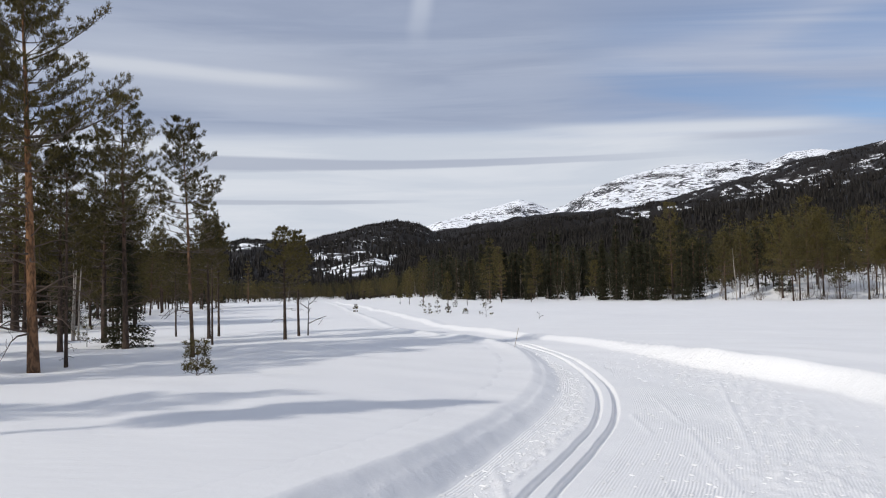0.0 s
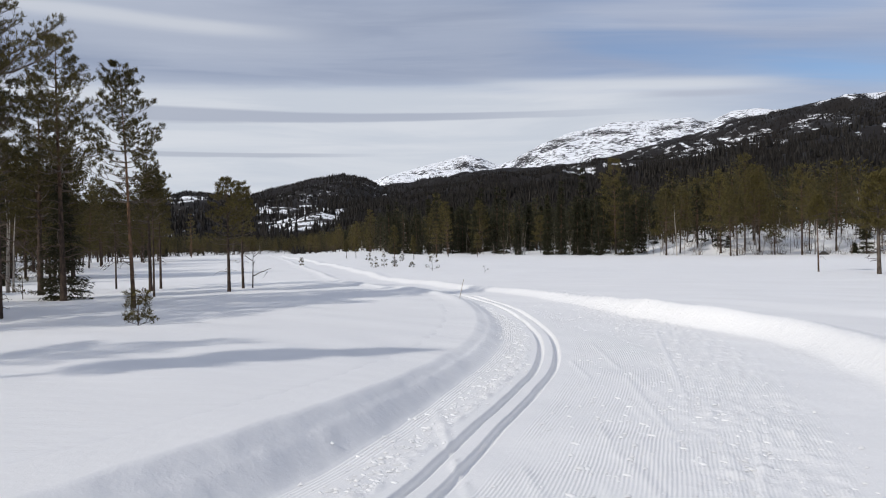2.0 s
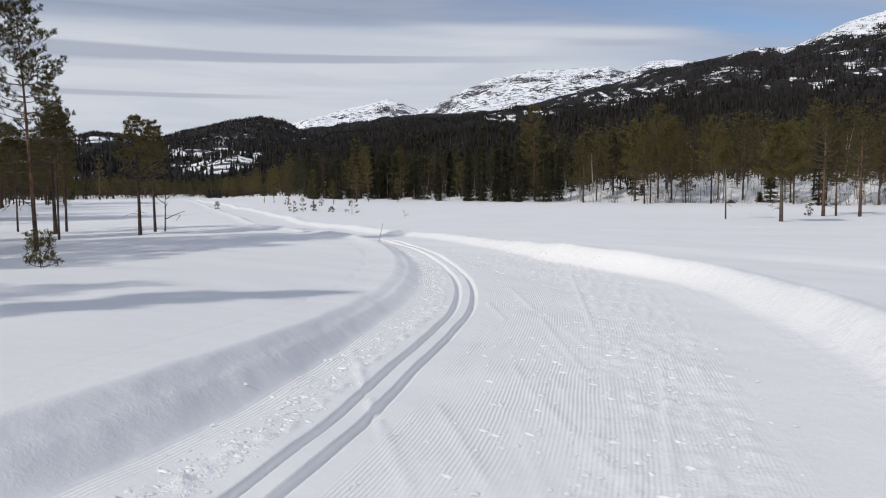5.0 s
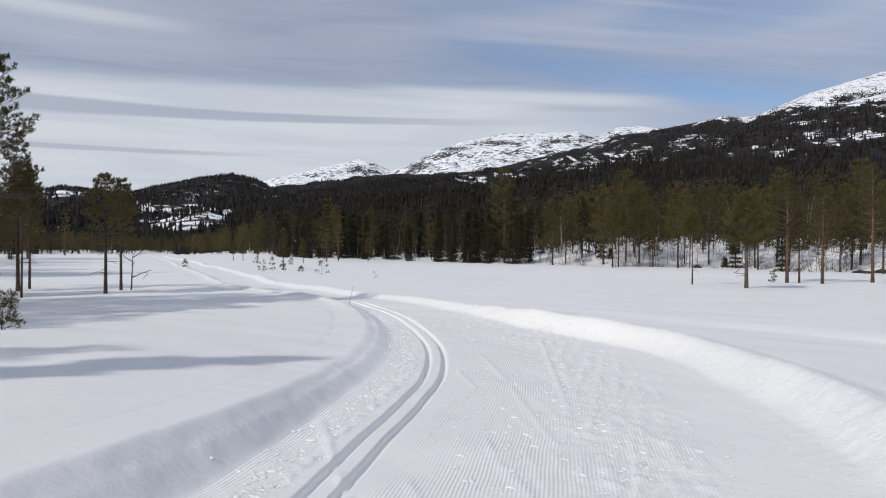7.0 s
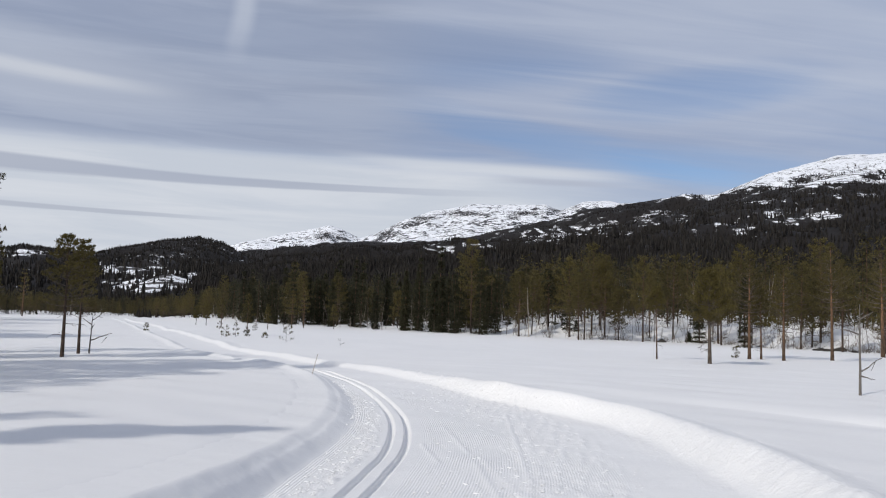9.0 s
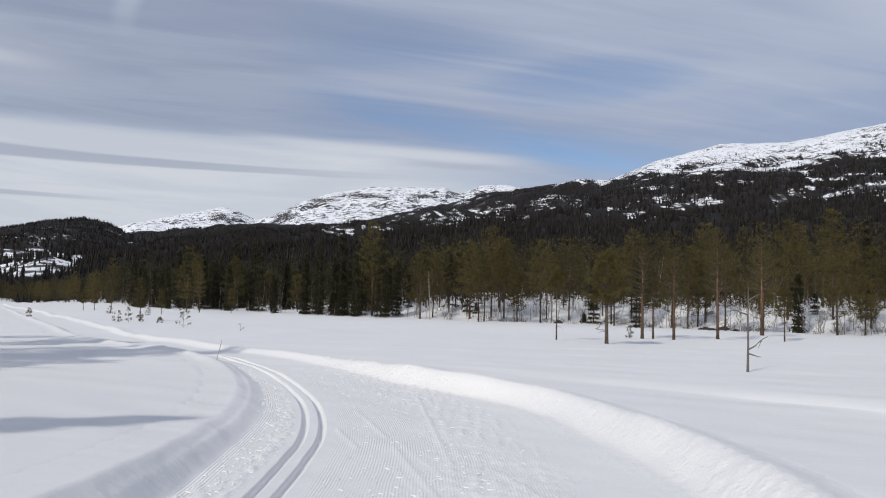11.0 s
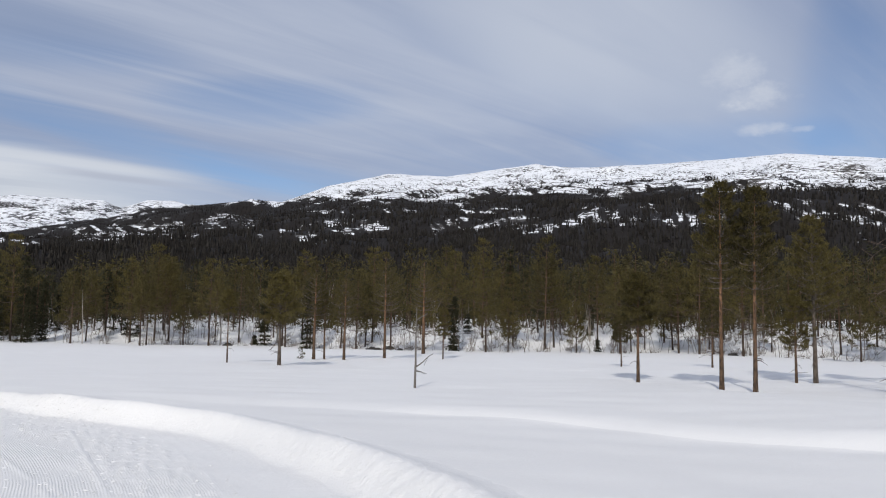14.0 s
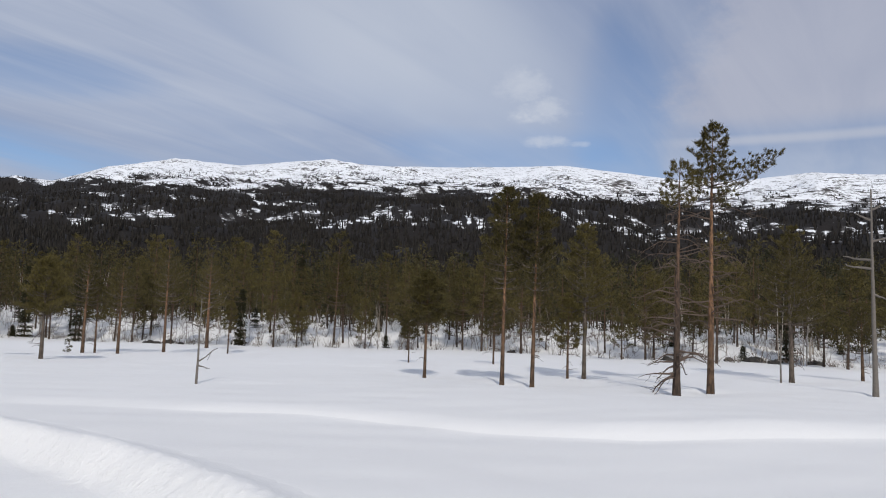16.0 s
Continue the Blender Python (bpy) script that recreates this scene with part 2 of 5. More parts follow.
def snow_trail():
    """Groomed snow: fine ridges along the trail (u across, v along, in metres), scraped and clodded in places."""
    m, n, b, _ = material("groomed_snow")
    uv = n.add("ShaderNodeUVMap", uv_map="trail").outputs[0]
    s = n.add("ShaderNodeSeparateXYZ", in_0=uv)
    u = s.outputs[0]
    p = n.add("ShaderNodeNewGeometry").outputs["Position"]
    grain = n.noise(p, 70.0, 3.0, 0.7)
    clods = n.noise(p, 9.0, 5.0, 0.65)
    lumps = n.noise(n.scaled(p, (1, 1, 1)), 22.0, 3.0, 0.6)
    worn = n.noise(n.scaled(uv, (0.9, 0.35, 1)), 1.3, 4.0, 0.6)
    ridge = n.math("SINE", n.math("MULTIPLY", n.math("ADD", u, n.math("MULTIPLY", n.noise(uv, 0.8, 2.0), 0.05)), 2 * math.pi / 0.030))
    combed = n.add("ShaderNodeAttribute", attribute_name="comb").outputs["Fac"]
    combed = n.math("MULTIPLY", combed, n.ramp(worn, 0.36, 0.60, 0.15, 1.0))
    rough = n.add("ShaderNodeAttribute", attribute_name="rough").outputs["Fac"]
    lump_h = n.math("MULTIPLY", n.ramp(n.math("ADD", n.math("MULTIPLY", clods, 0.6), n.math("MULTIPLY", lumps, 0.4)), 0.44, 0.74), rough)
    h = n.math("ADD", n.math("MULTIPLY", n.math("MULTIPLY", ridge, combed), 0.0017), n.math("MULTIPLY", lump_h, 0.008))
    h = n.math("ADD", h, n.math("MULTIPLY", grain, 0.0014))
    h = n.math("ADD", h, n.math("MULTIPLY", clods, 0.005))
    # four or five furrows pressed along the foot of the bank
    foot = n.math("SUBTRACT", n.add("ShaderNodeAttribute", attribute_name="bank").outputs["Fac"], 0.49)
    furrow = n.math("MULTIPLY", n.math("SINE", n.math("MULTIPLY", foot, 2 * math.pi / 0.037)), n.ramp(n.math("ABSOLUTE", foot), 0.06, 0.12, 1.0, 0.0))
    h = n.math("ADD", h, n.math("MULTIPLY", n.math("MULTIPLY", furrow, n.ramp(worn, 0.30, 0.5, 0.5, 1.0)), 0.0020))
    n.put(b.inputs["Base Color"], n.mix(clods, (0.83, 0.826, 0.815), (0.89, 0.885, 0.872)))
    n.put(b.inputs["Roughness"], n.ramp(grain, 0.3, 0.7, 0.45, 0.7))
    b.inputs["Specular IOR Level"].default_value = 0.3
    bump(n, b, h, 1.0, 1.0)
    return m


def snow_hill(name, rock, scale, lo, hi, squash=2.6, low_rock=0.0, fine=6.0):
    """Snow with dark ledges and bare rock breaking through."""
    m, n, b, _ = material(name)
    p = n.add("ShaderNodeNewGeometry").outputs["Position"]
    nz = n.add("ShaderNodeSeparateXYZ", in_0=n.add("ShaderNodeNewGeometry").outputs["Normal"]).outputs[2]
    q = n.scaled(p, (scale, scale, scale * squash))
    big = n.noise(q, 1.0, 6.0, 0.62, 0.4)
    small = n.noise(q, fine, 6.0, 0.65)
    k = n.math("ADD", n.math("MULTIPLY", big, 0.35), n.math("MULTIPLY", small, 0.65))
    k = n.math("ADD", k, n.math("MULTIPLY", n.ramp(nz, 0.75, 0.97, 1.0, 0.0), 0.10))
    # ledges: thin level streaks of rock, more of them on the lower slopes
    ledge = n.noise(n.scaled(p, (0.035, 0.035, 0.30)), 1.0, 5.0, 0.6, 0.3)
    low = n.ramp(n.add("ShaderNodeSeparateXYZ", in_0=p).outputs[2], 90.0, 330.0, low_rock, 0.0)
    k = n.math("MAXIMUM", k, n.math("ADD", n.math("MULTIPLY", n.math("SUBTRACT", ledge, 0.5), 0.75), n.math("ADD", low, lo - 0.075)))
    bare = n.ramp(k, lo, hi)
    stone = n.mix(small, rock, tuple(c * 2.2 for c in rock))
    ground = n.mix(bare, (0.86, 0.88, 0.91), stone)
    # low scrub and heath, near-black to hold the dense forest's shade; cliffs on peaks
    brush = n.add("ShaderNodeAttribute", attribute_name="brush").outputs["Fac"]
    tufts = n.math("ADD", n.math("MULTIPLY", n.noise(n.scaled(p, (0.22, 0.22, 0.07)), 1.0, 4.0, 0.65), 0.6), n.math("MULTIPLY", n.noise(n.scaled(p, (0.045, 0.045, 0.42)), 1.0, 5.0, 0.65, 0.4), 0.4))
    shaded_heath = n.ramp(n.math("ADD", n.math("MULTIPLY", brush, 0.5), n.math("SUBTRACT", tufts, 0.5)), 0.125, 0.165)
    n.put(b.inputs["Base Color"], n.mix(shaded_heath, ground, n.mix(tufts, (0.006, 0.0055, 0.005), (0.024, 0.019, 0.016))))
    b.inputs["Roughness"].default_value = 0.7
    b.inputs["Specular IOR Level"].default_value = 0.2
    bump(n, b, k, 0.3, 3.0)
    return m


def bark(name, low, high, z0, z1):
    """Bark that goes from low to high up the stem, as pines do."""
    m, n, b, _ = material(name)
    o = n.add("ShaderNodeTexCoord").outputs["Object"]
    z = n.add("ShaderNodeSeparateXYZ", in_0=o).outputs[2]
    flakes = n.noise(n.scaled(o, (14, 14, 5)), 1.0, 5.0, 0.65, 0.6)
    up = n.ramp(n.math("ADD", z, n.math("MULTIPLY", n.math("SUBTRACT", flakes, 0.5), 1.5)), z0, z1)
    c = n.mix(up, low, high)
    n.put(b.inputs["Base Color"], n.mix(n.ramp(flakes, 0.38, 0.62), n.mix(0.7, c, (0.02, 0.017, 0.014)), c))
    b.inputs["Roughness"].default_value = 0.85
    b.inputs["Specular IOR Level"].default_value = 0.15
    bump(n, b, flakes, 0.8, 0.03)
    return m


def foliage(name, dark, light, through_light=0.25):
    m, n, b, out = material(name)
    g = n.add("ShaderNodeNewGeometry").outputs["Random Per Island"]
    r = n.add("ShaderNodeObjectInfo").outputs["Random"]
    f = n.math("ADD", n.math("MULTIPLY", g, 0.65), n.math("MULTIPLY", r, 0.35))
    c = n.mix(f, dark, light)
    n.put(b.inputs["Base Color"], c)
    b.inputs["Roughness"].default_value = 0.6
    b.inputs["Specular IOR Level"].default_value = 0.2
    t = n.add("ShaderNodeBsdfTranslucent", in_Color=c)
    mx = n.add("ShaderNodeMixShader")
    mx.inputs[0].default_value = through_light
    n.tree.links.new(b.outputs[0], mx.inputs[1])
    n.tree.links.new(t.outputs[0], mx.inputs[2])
    n.tree.links.new(mx.outputs[0], out.inputs[0])
    return m


def plain(name, a, c, scale, rough=0.8, relief=0.01):
    m, n, b, _ = material(name)
    o = n.add("ShaderNodeTexCoord").outputs["Object"]
    f = n.noise(o, scale, 5.0, 0.65)
    n.put(b.inputs["Base Color"], n.mix(f, a, c))
    b.inputs["Roughness"].default_value = rough
    b.inputs["Specular IOR Level"].default_value = 0.2
    bump(n, b, f, 0.6, relief)
    return m


SNOW, TRAIL = snow_field(), snow_trail()
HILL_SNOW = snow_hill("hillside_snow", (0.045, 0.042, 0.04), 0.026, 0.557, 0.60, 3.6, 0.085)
PEAK_SNOW = snow_hill("peak_snow", (0.035, 0.035, 0.038), 0.013, 0.560, 0.580, 5.0, 0.0, 3.2)
PINE_BARK = bark("pine_bark", (0.12, 0.078, 0.052), (0.225, 0.128, 0.074), 0.3, 2.6)
ORANGE_BARK = bark("orange_bark", (0.20, 0.115, 0.066), (0.33, 0.17, 0.083), 0.2, 2.2)
GREY_BARK = bark("grey_bark", (0.13, 0.105, 0.085), (0.19, 0.155, 0.125), 0.5, 4.0)
DARK_BARK = bark("dark_bark", (0.085, 0.060, 0.046), (0.155, 0.092, 0.060), 1.0, 6.0)
BIRCH_BARK = plain("birch_bark", (0.20, 0.17, 0.14), (0.52, 0.48, 0.43), 9.0)
DEAD_WOOD = plain("dead_wood", (0.085, 0.075, 0.066), (0.20, 0.18, 0.16), 12.0)
TWIG = plain("twig_bark", (0.075, 0.055, 0.045), (0.15, 0.11, 0.085), 8.0)
PINE_NEEDLES = foliage("pine_needles", (0.018, 0.0165, 0.0068), (0.156, 0.126, 0.040))
SPRUCE_NEEDLES = foliage("spruce_needles", (0.014, 0.016, 0.008), (0.046, 0.043, 0.019))
# far conifers: needle colour darkened to include the close forest's own shade
SHADED_FAR_NEEDLES = foliage("shaded_far_needles", (0.0060, 0.0054, 0.0045), (0.018, 0.0142, 0.0108), 0.05)
STONE = plain("boulder_stone", (0.018, 0.017, 0.016), (0.07, 0.064, 0.058), 3.0, 0.85, 0.05)
BAMBOO = plain("bamboo", (0.22, 0.17, 0.11), (0.38, 0.30, 0.20), 20.0, 0.5)


# ---- tools for meshes ----
def mesh_of(name, verts, faces, mat, smooth=True):
    """A mesh from an (n, 3) array and one or more face arrays of fixed width."""
    faces = [np.asarray(f, dtype=np.int32) for f in (faces if isinstance(faces, list) else [faces]) if len(f)]
    me = bpy.data.meshes.new(name)
    verts = np.asarray(verts, dtype=np.float32)
    me.vertices.add(len(verts))
    me.vertices.foreach_set("co", verts.ravel())
    loops = np.concatenate([f.ravel() for f in faces])
    sizes = np.concatenate([np.full(len(f), f.shape[1], dtype=np.int32) for f in faces])
    me.loops.add(len(loops))
    me.loops.foreach_set("vertex_index", loops)
    me.polygons.add(len(sizes))
    me.polygons.foreach_set("loop_start", np.concatenate(([0], np.cumsum(sizes)[:-1])).astype(np.int32))
    me.polygons.foreach_set("use_smooth", np.full(len(sizes), smooth))
    me.update(calc_edges=True)
    me.validate()
    me.materials.append(mat)
    return me


def part(name, me, parent, label="", kind=""):
    ob = new(name, me)
    ob.parent = parent
    return tagged(ob, label, kind=kind)


def rng_of(seed):
    return np.random.default_rng(seed)


class Tubes:
    """Gathers tapered tubes into one mesh."""

    def __init__(self, sides):
        self.sides, self.v, self.f, self.n = sides, [], [], 0

    def add(self, path, radii):
        path = np.asarray(path, float)
        k, s = len(path), self.sides
        d = np.gradient(path, axis=0)
        d /= np.linalg.norm(d, axis=1)[:, None] + 1e-9
        ref = np.array([1.0, 0, 0]) if abs(d[0, 0]) < 0.8 else np.array([0, 1.0, 0])
        a = np.cross(d, ref)
        a /= np.linalg.norm(a, axis=1)[:, None] + 1e-9
        b = np.cross(d, a)
        t = np.linspace(0, 2 * np.pi, s, endpoint=False)
        ring = a[:, None] * np.cos(t)[None, :, None] + b[:, None] * np.sin(t)[None, :, None]
        self.v.append((path[:, None] + ring * np.asarray(radii)[:, None, None]).reshape(-1, 3))
        i, j = np.meshgrid(np.arange(k - 1), np.arange(s), indexing="ij")
        q = self.n + np.stack([i * s + j, i * s + (j + 1) % s, (i + 1) * s + (j + 1) % s, (i + 1) * s + j], -1)
        self.f.append(q.reshape(-1, 4))
        self.n += k * s

    def fork(self):
        """A new set of tubes with the same number of sides."""
        return Tubes(self.sides)

    def mesh(self, name, mat):
        return mesh_of(name, np.concatenate(self.v), np.concatenate(self.f), mat)


def wood_meshes(stem, stem_mat, limbs, limb_mat):
    """The stem and its branches, each a mesh with its own bark."""
    return stem.mesh("trunk", stem_mat), limbs.mesh("branchwork", limb_mat)


def blades(centres, axes, rng, count, length, width, spread=1.15, scatter=0.36):
    """Thin triangular leaf blades that fan out from each centre along its axis."""
    c, a = np.repeat(centres, count, 0), np.repeat(axes, count, 0)
    c = c + rng.normal(size=c.shape) * scatter * length
    d = a * 0.8 + rng.normal(size=c.shape) * spread * 0.6
    d /= np.linalg.norm(d, axis=1)[:, None] + 1e-9
    side = np.cross(d, rng.normal(size=c.shape))
    side /= np.linalg.norm(side, axis=1)[:, None] + 1e-9
    ln = (length * rng.uniform(0.6, 1.25, len(c)))[:, None]
    w = (width * rng.uniform(0.7, 1.3, len(c)))[:, None]
    v = np.stack([c - side * w * 0.5, c + side * w * 0.5, c + d * ln], 1).reshape(-1, 3)
    return v, np.arange(len(v), dtype=np.int32).reshape(-1, 3)


def curve(points, step=0.5):
    """A smooth line through a few plan points."""
    p = np.asarray(points, float)
    p = np.vstack([2 * p[0] - p[1], p, 2 * p[-1] - p[-2]])
    out = []
    for i in range(1, len(p) - 2):
        k = max(2, int(np.linalg.norm(p[i + 1] - p[i]) / step))
        t = np.linspace(0, 1, k, endpoint=False)[:, None]
        out.append(0.5 * (2 * p[i] + (p[i + 1] - p[i - 1]) * t + (2 * p[i - 1] - 5 * p[i] + 4 * p[i + 1] - p[i + 2]) * t ** 2 + (3 * p[i] - p[i - 1] - 3 * p[i + 1] + p[i + 2]) * t ** 3))
    out.append(p[-2:-1])
    return np.concatenate(out)


def side_of(px, py, line):
    """Signed distance to a plan line: positive on its right-hand side as it runs."""
    best = np.full(px.shape, 1e9)
    sign = np.ones(px.shape)
    for (ax, ay), (bx, by) in zip(line[:-1], line[1:]):
        dx, dy = bx - ax, by - ay
        t = np.clip(((px - ax) * dx + (py - ay) * dy) / (dx * dx + dy * dy + 1e-12), 0, 1)
        ex, ey = px - ax - t * dx, py - ay - t * dy
        d = np.hypot(ex, ey)
        near = d < best
        best = np.where(near, d, best)
        sign = np.where(near, np.sign(dy * ex - dx * ey), sign)
    return best * np.where(sign == 0, 1, sign)


def smooth(v, a, b):
    t = np.clip((v - a) / (b - a), 0, 1)
    return t * t * (3 - 2 * t)


def waves(x, y, size, seed, octaves=4):
    """Soft uneven relief, about -1 to 1, of that wavelength in metres."""
    r = rng_of(seed)
    out, amp, total = 0.0, 1.0, 0.0
    for o in range(octaves):
        for _ in range(5):
            t, ph = r.uniform(0, 2 * np.pi), r.uniform(0, 2 * np.pi)
            k = 2 * np.pi / (size / 1.9 ** o) * r.uniform(0.7, 1.35)
            out = out + amp * np.sin((x * np.cos(t) + y * np.sin(t)) * k + ph)
        total += amp * 2.2
        amp *= 0.52
    return out / total


# ---- the plan: trail lines, in metres ----
TRACK = curve([(-10, -10), (-6, -5), (-3.1, -1), (-1.7, 1.5), (-0.68, 3.2), (0.05, 4.62), (0.76, 6.5), (1.55, 8.6), (2.0, 10.0), (2.44, 12.1), (2.68, 14.1), (2.80, 16.2), (2.74, 18.2), (2.42, 20.2), (1.75, 22.8), (0.9, 25.5), (-0.3, 30.0), (-1.9, 37.5), (-3.6, 47.5), (-7.4, 73), (-14, 112), (-20, 145)], 0.4)
LEFT = curve([(-13, -8), (-8, -2.6), (-5, 0.8), (-3.0, 2.6), (-1.88, 3.95), (-1.5, 4.52), (-1.13, 5.15), (-0.70, 6.0), (-0.31, 6.9), (0.16, 8.2), (0.70, 10.0), (1.12, 11.6), (1.48, 13.5), (1.69, 15.4), (1.76, 17.4), (1.58, 20.0), (0.98, 22.7), (0.15, 25.2), (-1.1, 29.3), (-2.4, 35), (-4.2, 45.5), (-6.4, 58.5), (-9.8, 79), (-15.5, 111), (-21.5, 146)], 0.5)
RIGHT = curve([(-3, -9), (0.8, -3), (3.0, 0.6), (3.85, 2.7), (4.57, 4.6), (5.00, 5.7), (5.40, 7.0), (5.68, 8.3), (5.93, 9.7), (6.10, 11.2), (6.05, 12.4), (5.78, 13.6), (5.33, 15.4), (4.85, 17.6), (4.30, 19.6), (3.60, 21.6), (2.45, 25.2), (1.60, 28.7), (0.30, 34), (-1.5, 43.2), (-4.2, 60), (-9.2, 88), (-14.3, 112), (-19.5, 146)], 0.5)
LEDGE = curve([(3.9, 20), (6.0, 16.4), (7.4, 14.2), (8.8, 12.0), (9.7, 10.3), (10.6, 8.5), (11.0, 6.4), (11.5, 4.6), (12.6, 3.0), (15.0, 0.7), (19.5, -3.6)], 0.6)
EDGE_AZ = [-60, -40, -28, -20, -15, -7.5, 0, 8.7, 18, 24, 28, 33, 40, 50, 60, 68, 80, 92, 120]
EDGE_D = [70, 60, 95, 170, 300, 340, 122, 100, 86, 78, 84, 82, 70, 68, 72, 66, 62, 66, 70]


def wood_edge(az):
    return np.interp(az, EDGE_AZ, EDGE_D)


def ledge_side(x, y):
    """Signed distance to the wind ledge, positive on the trail's side; 9 away from it."""
    e = np.full(x.shape, 9.0)
    near = (np.hypot(x, y) < 40) & (y > -8)
    e[near] = side_of(x[near], y[near], LEDGE)
    return np.clip(e, -9, 9)


def land(x, y):
    """Height of the untouched snow."""
    x, y = np.asarray(x, float), np.asarray(y, float)
    d = np.hypot(x, y)
    az = np.degrees(np.arctan2(x, y))
    h = 0.27 + 0.012 * waves(0.45 * x - 0.3 * y, 0.8 * x + 1.2 * y, 2.2, 7, 3) * smooth(d, 4, 9) + 0.05 * waves(x, y, 9.0, 5, 3) * smooth(d, 3, 14) + 0.10 * waves(x, y, 34.0, 6, 3) * smooth(d, 16, 45)
    h = h - 0.20 * smooth(d, 14, 40) - 0.15 * smooth(d, 40, 75) * smooth(az, 0, 12)
    over = np.maximum(d - wood_edge(az) - 2, 0)
    rise = np.interp(az, [-40, -5, 14, 20, 24, 34, 42, 60, 95], [0.03, 0.004, 0.03, 0.09, 0.14, 0.13, 0.12, 0.14, 0.14])
    slope = np.interp(az, [-40, -5, 14, 22, 60, 95], [0.02, 0.003, 0.012, 0.035, 0.04, 0.04])
    h = h + (rise * np.minimum(over, 14) + slope * (np.clip(over - 14, 0, 40) + 0.5 * np.clip(over - 54, 0, 215))) * smooth(over, 0, 9) + 0.4 * waves(x, y, 17.0, 8, 3) * smooth(over, 2, 18)
    near = (d < 160) & (y > -30)
    if np.any(near):
        e = np.full(x.shape, -99.0)
        e[near] = side_of(x[near], y[near], LEDGE)
        # the strip between the trail and the old wind ledge falls away from the trail
        out = x - np.interp(y, RIGHT[:, 1], RIGHT[:, 0])
        drop = 0.10 + 0.09 * smooth(-y, -11.0, -4.0)
        t = np.clip((e + 0.95) / 1.1, 0, 1)
        h = h - np.where(e > -50, drop * (1.7 * t ** 2 - 0.7 * t ** 4), 0) * np.clip((out + 0.3) / 3.8, 0, 1)
    h = h - 1.5 * smooth(d, 110, 300) * smooth(-az, 1, 7) * smooth(az, -26, -16)
    return h - 1.0 * smooth(d, 420, 600)


SCRATCHES = [((0.45, 7.5), (0.48, 6.05)), ((0.48, 5.66), (0.5, 5.4)), ((0.5, 5.12), (0.55, 3.9)), ((0.94, 5.45), (0.96, 3.8)), ((1.78, 6.5), (1.72, 6.05)), ((1.69, 5.75), (1.66, 3.6)), ((3.08, 11.8), (2.83, 9.5)), ((2.7, 8.8), (2.3, 6.2)), ((2.39, 10.2), (2.28, 8.85)), ((3.29, 7.4), (3.19, 5.7)), ((3.12, 6.5), (1.98, 3.9)), ((4.5, 13.0), (2.97, 7.7))]


def bank_width(y):
    """How far the left bank's face reaches from its rim to its foot."""
    return 0.44 - 0.06 * smooth(y, 5.0, 7.5) + 0.10 * smooth(y, 8.0, 12.0)


def with_trail(x, y):
    """Height of the snow with the groomed trail pressed into it."""
    h = land(x, y)
    left, right = side_of(x, y, LEFT), -side_of(x, y, RIGHT)
    far = smooth(y, 15.5, 21)
    h = h + (0.09 - 0.20 * smooth(y, 4.5, 11)) * np.exp(-(np.minimum(left, 0) / 1.8) ** 2) * (left < 1.2) * (1 - smooth(y, 14, 19))
    # the snow on the left falls gently towards the trail
    h = h + (0.13 * smooth(-left, 0.2, 5.5) + 0.07 * smooth(-left, -0.2, 2.2)) * (1 - smooth(y, 8, 16))
    rim = (0.007 * waves(x, y, 1.3, 21, 2) + 0.007 * waves(x, y, 0.20, 22, 2)) * (1 - far)
    wl, wr = bank_width(y), 0.50 - 0.10 * smooth(y, 7.5, 11.0) - 0.05 * far
    bed = 0.012 * waves(x, y, 2.2, 31, 3) * (1 - far) + (h - 0.09) * far
    tl = np.clip((left + rim * 1.2) / wl, 0, 1)
    k = (0.72 * tl + 0.28 * tl * tl * (3 - 2 * tl)) * smooth(right + rim, -0.05, wr)
    h2 = h * (1 - k) + bed * k
    # ploughed-up crest along the right-hand side, fading outwards
    crest = np.exp(-((right + 0.05) / np.where(right < -0.05, 0.28, 0.33 - 0.08 * smooth(y, 7.5, 11.0))) ** 2) * smooth(left, 0.2, 1.0)
    h2 = h2 + (0.092 + 0.020 * waves(x, y, 2.6, 41, 2)) * crest * (1 - 0.30 * smooth(y, 7.5, 11.5) - 0.18 * smooth(y, 11.5, 15))
    h2 = h2 + 0.065 * np.exp(-((left + 0.05) / 0.22) ** 2) * far
    h2 = h2 + 0.015 * np.exp(-((right + 0.10) / 0.50) ** 2) * far * smooth(y, 15.5, 20)
    # lumps thrown on the crest face
    lump = np.maximum(waves(x, y, 0.20, 43, 3), -0.15) * np.exp(-((right - 0.15) / 0.5) ** 2)
    h2 = h2 + 0.022 * lump * (1 - smooth(y, 10, 14))
    return h2, left, right, far


WELLS = ((21.67, 5.78, 0.8, 0.16), (23.34, 5.24, 0.7, 0.13), (21.15, 10.71, 0.5, 0.10), (21.03, 9.70, 0.5, 0.10), (21.95, 13.86, 0.4, 0.08), (27.0, 1.24, 0.5, 0.10), (27.69, 10.58, 0.5, 0.08), (-8.29, 16.1, 0.5, 0.10), (-5.9, 18.7, 0.35, 0.07), (-4.05, 13.0, 0.35, 0.07))


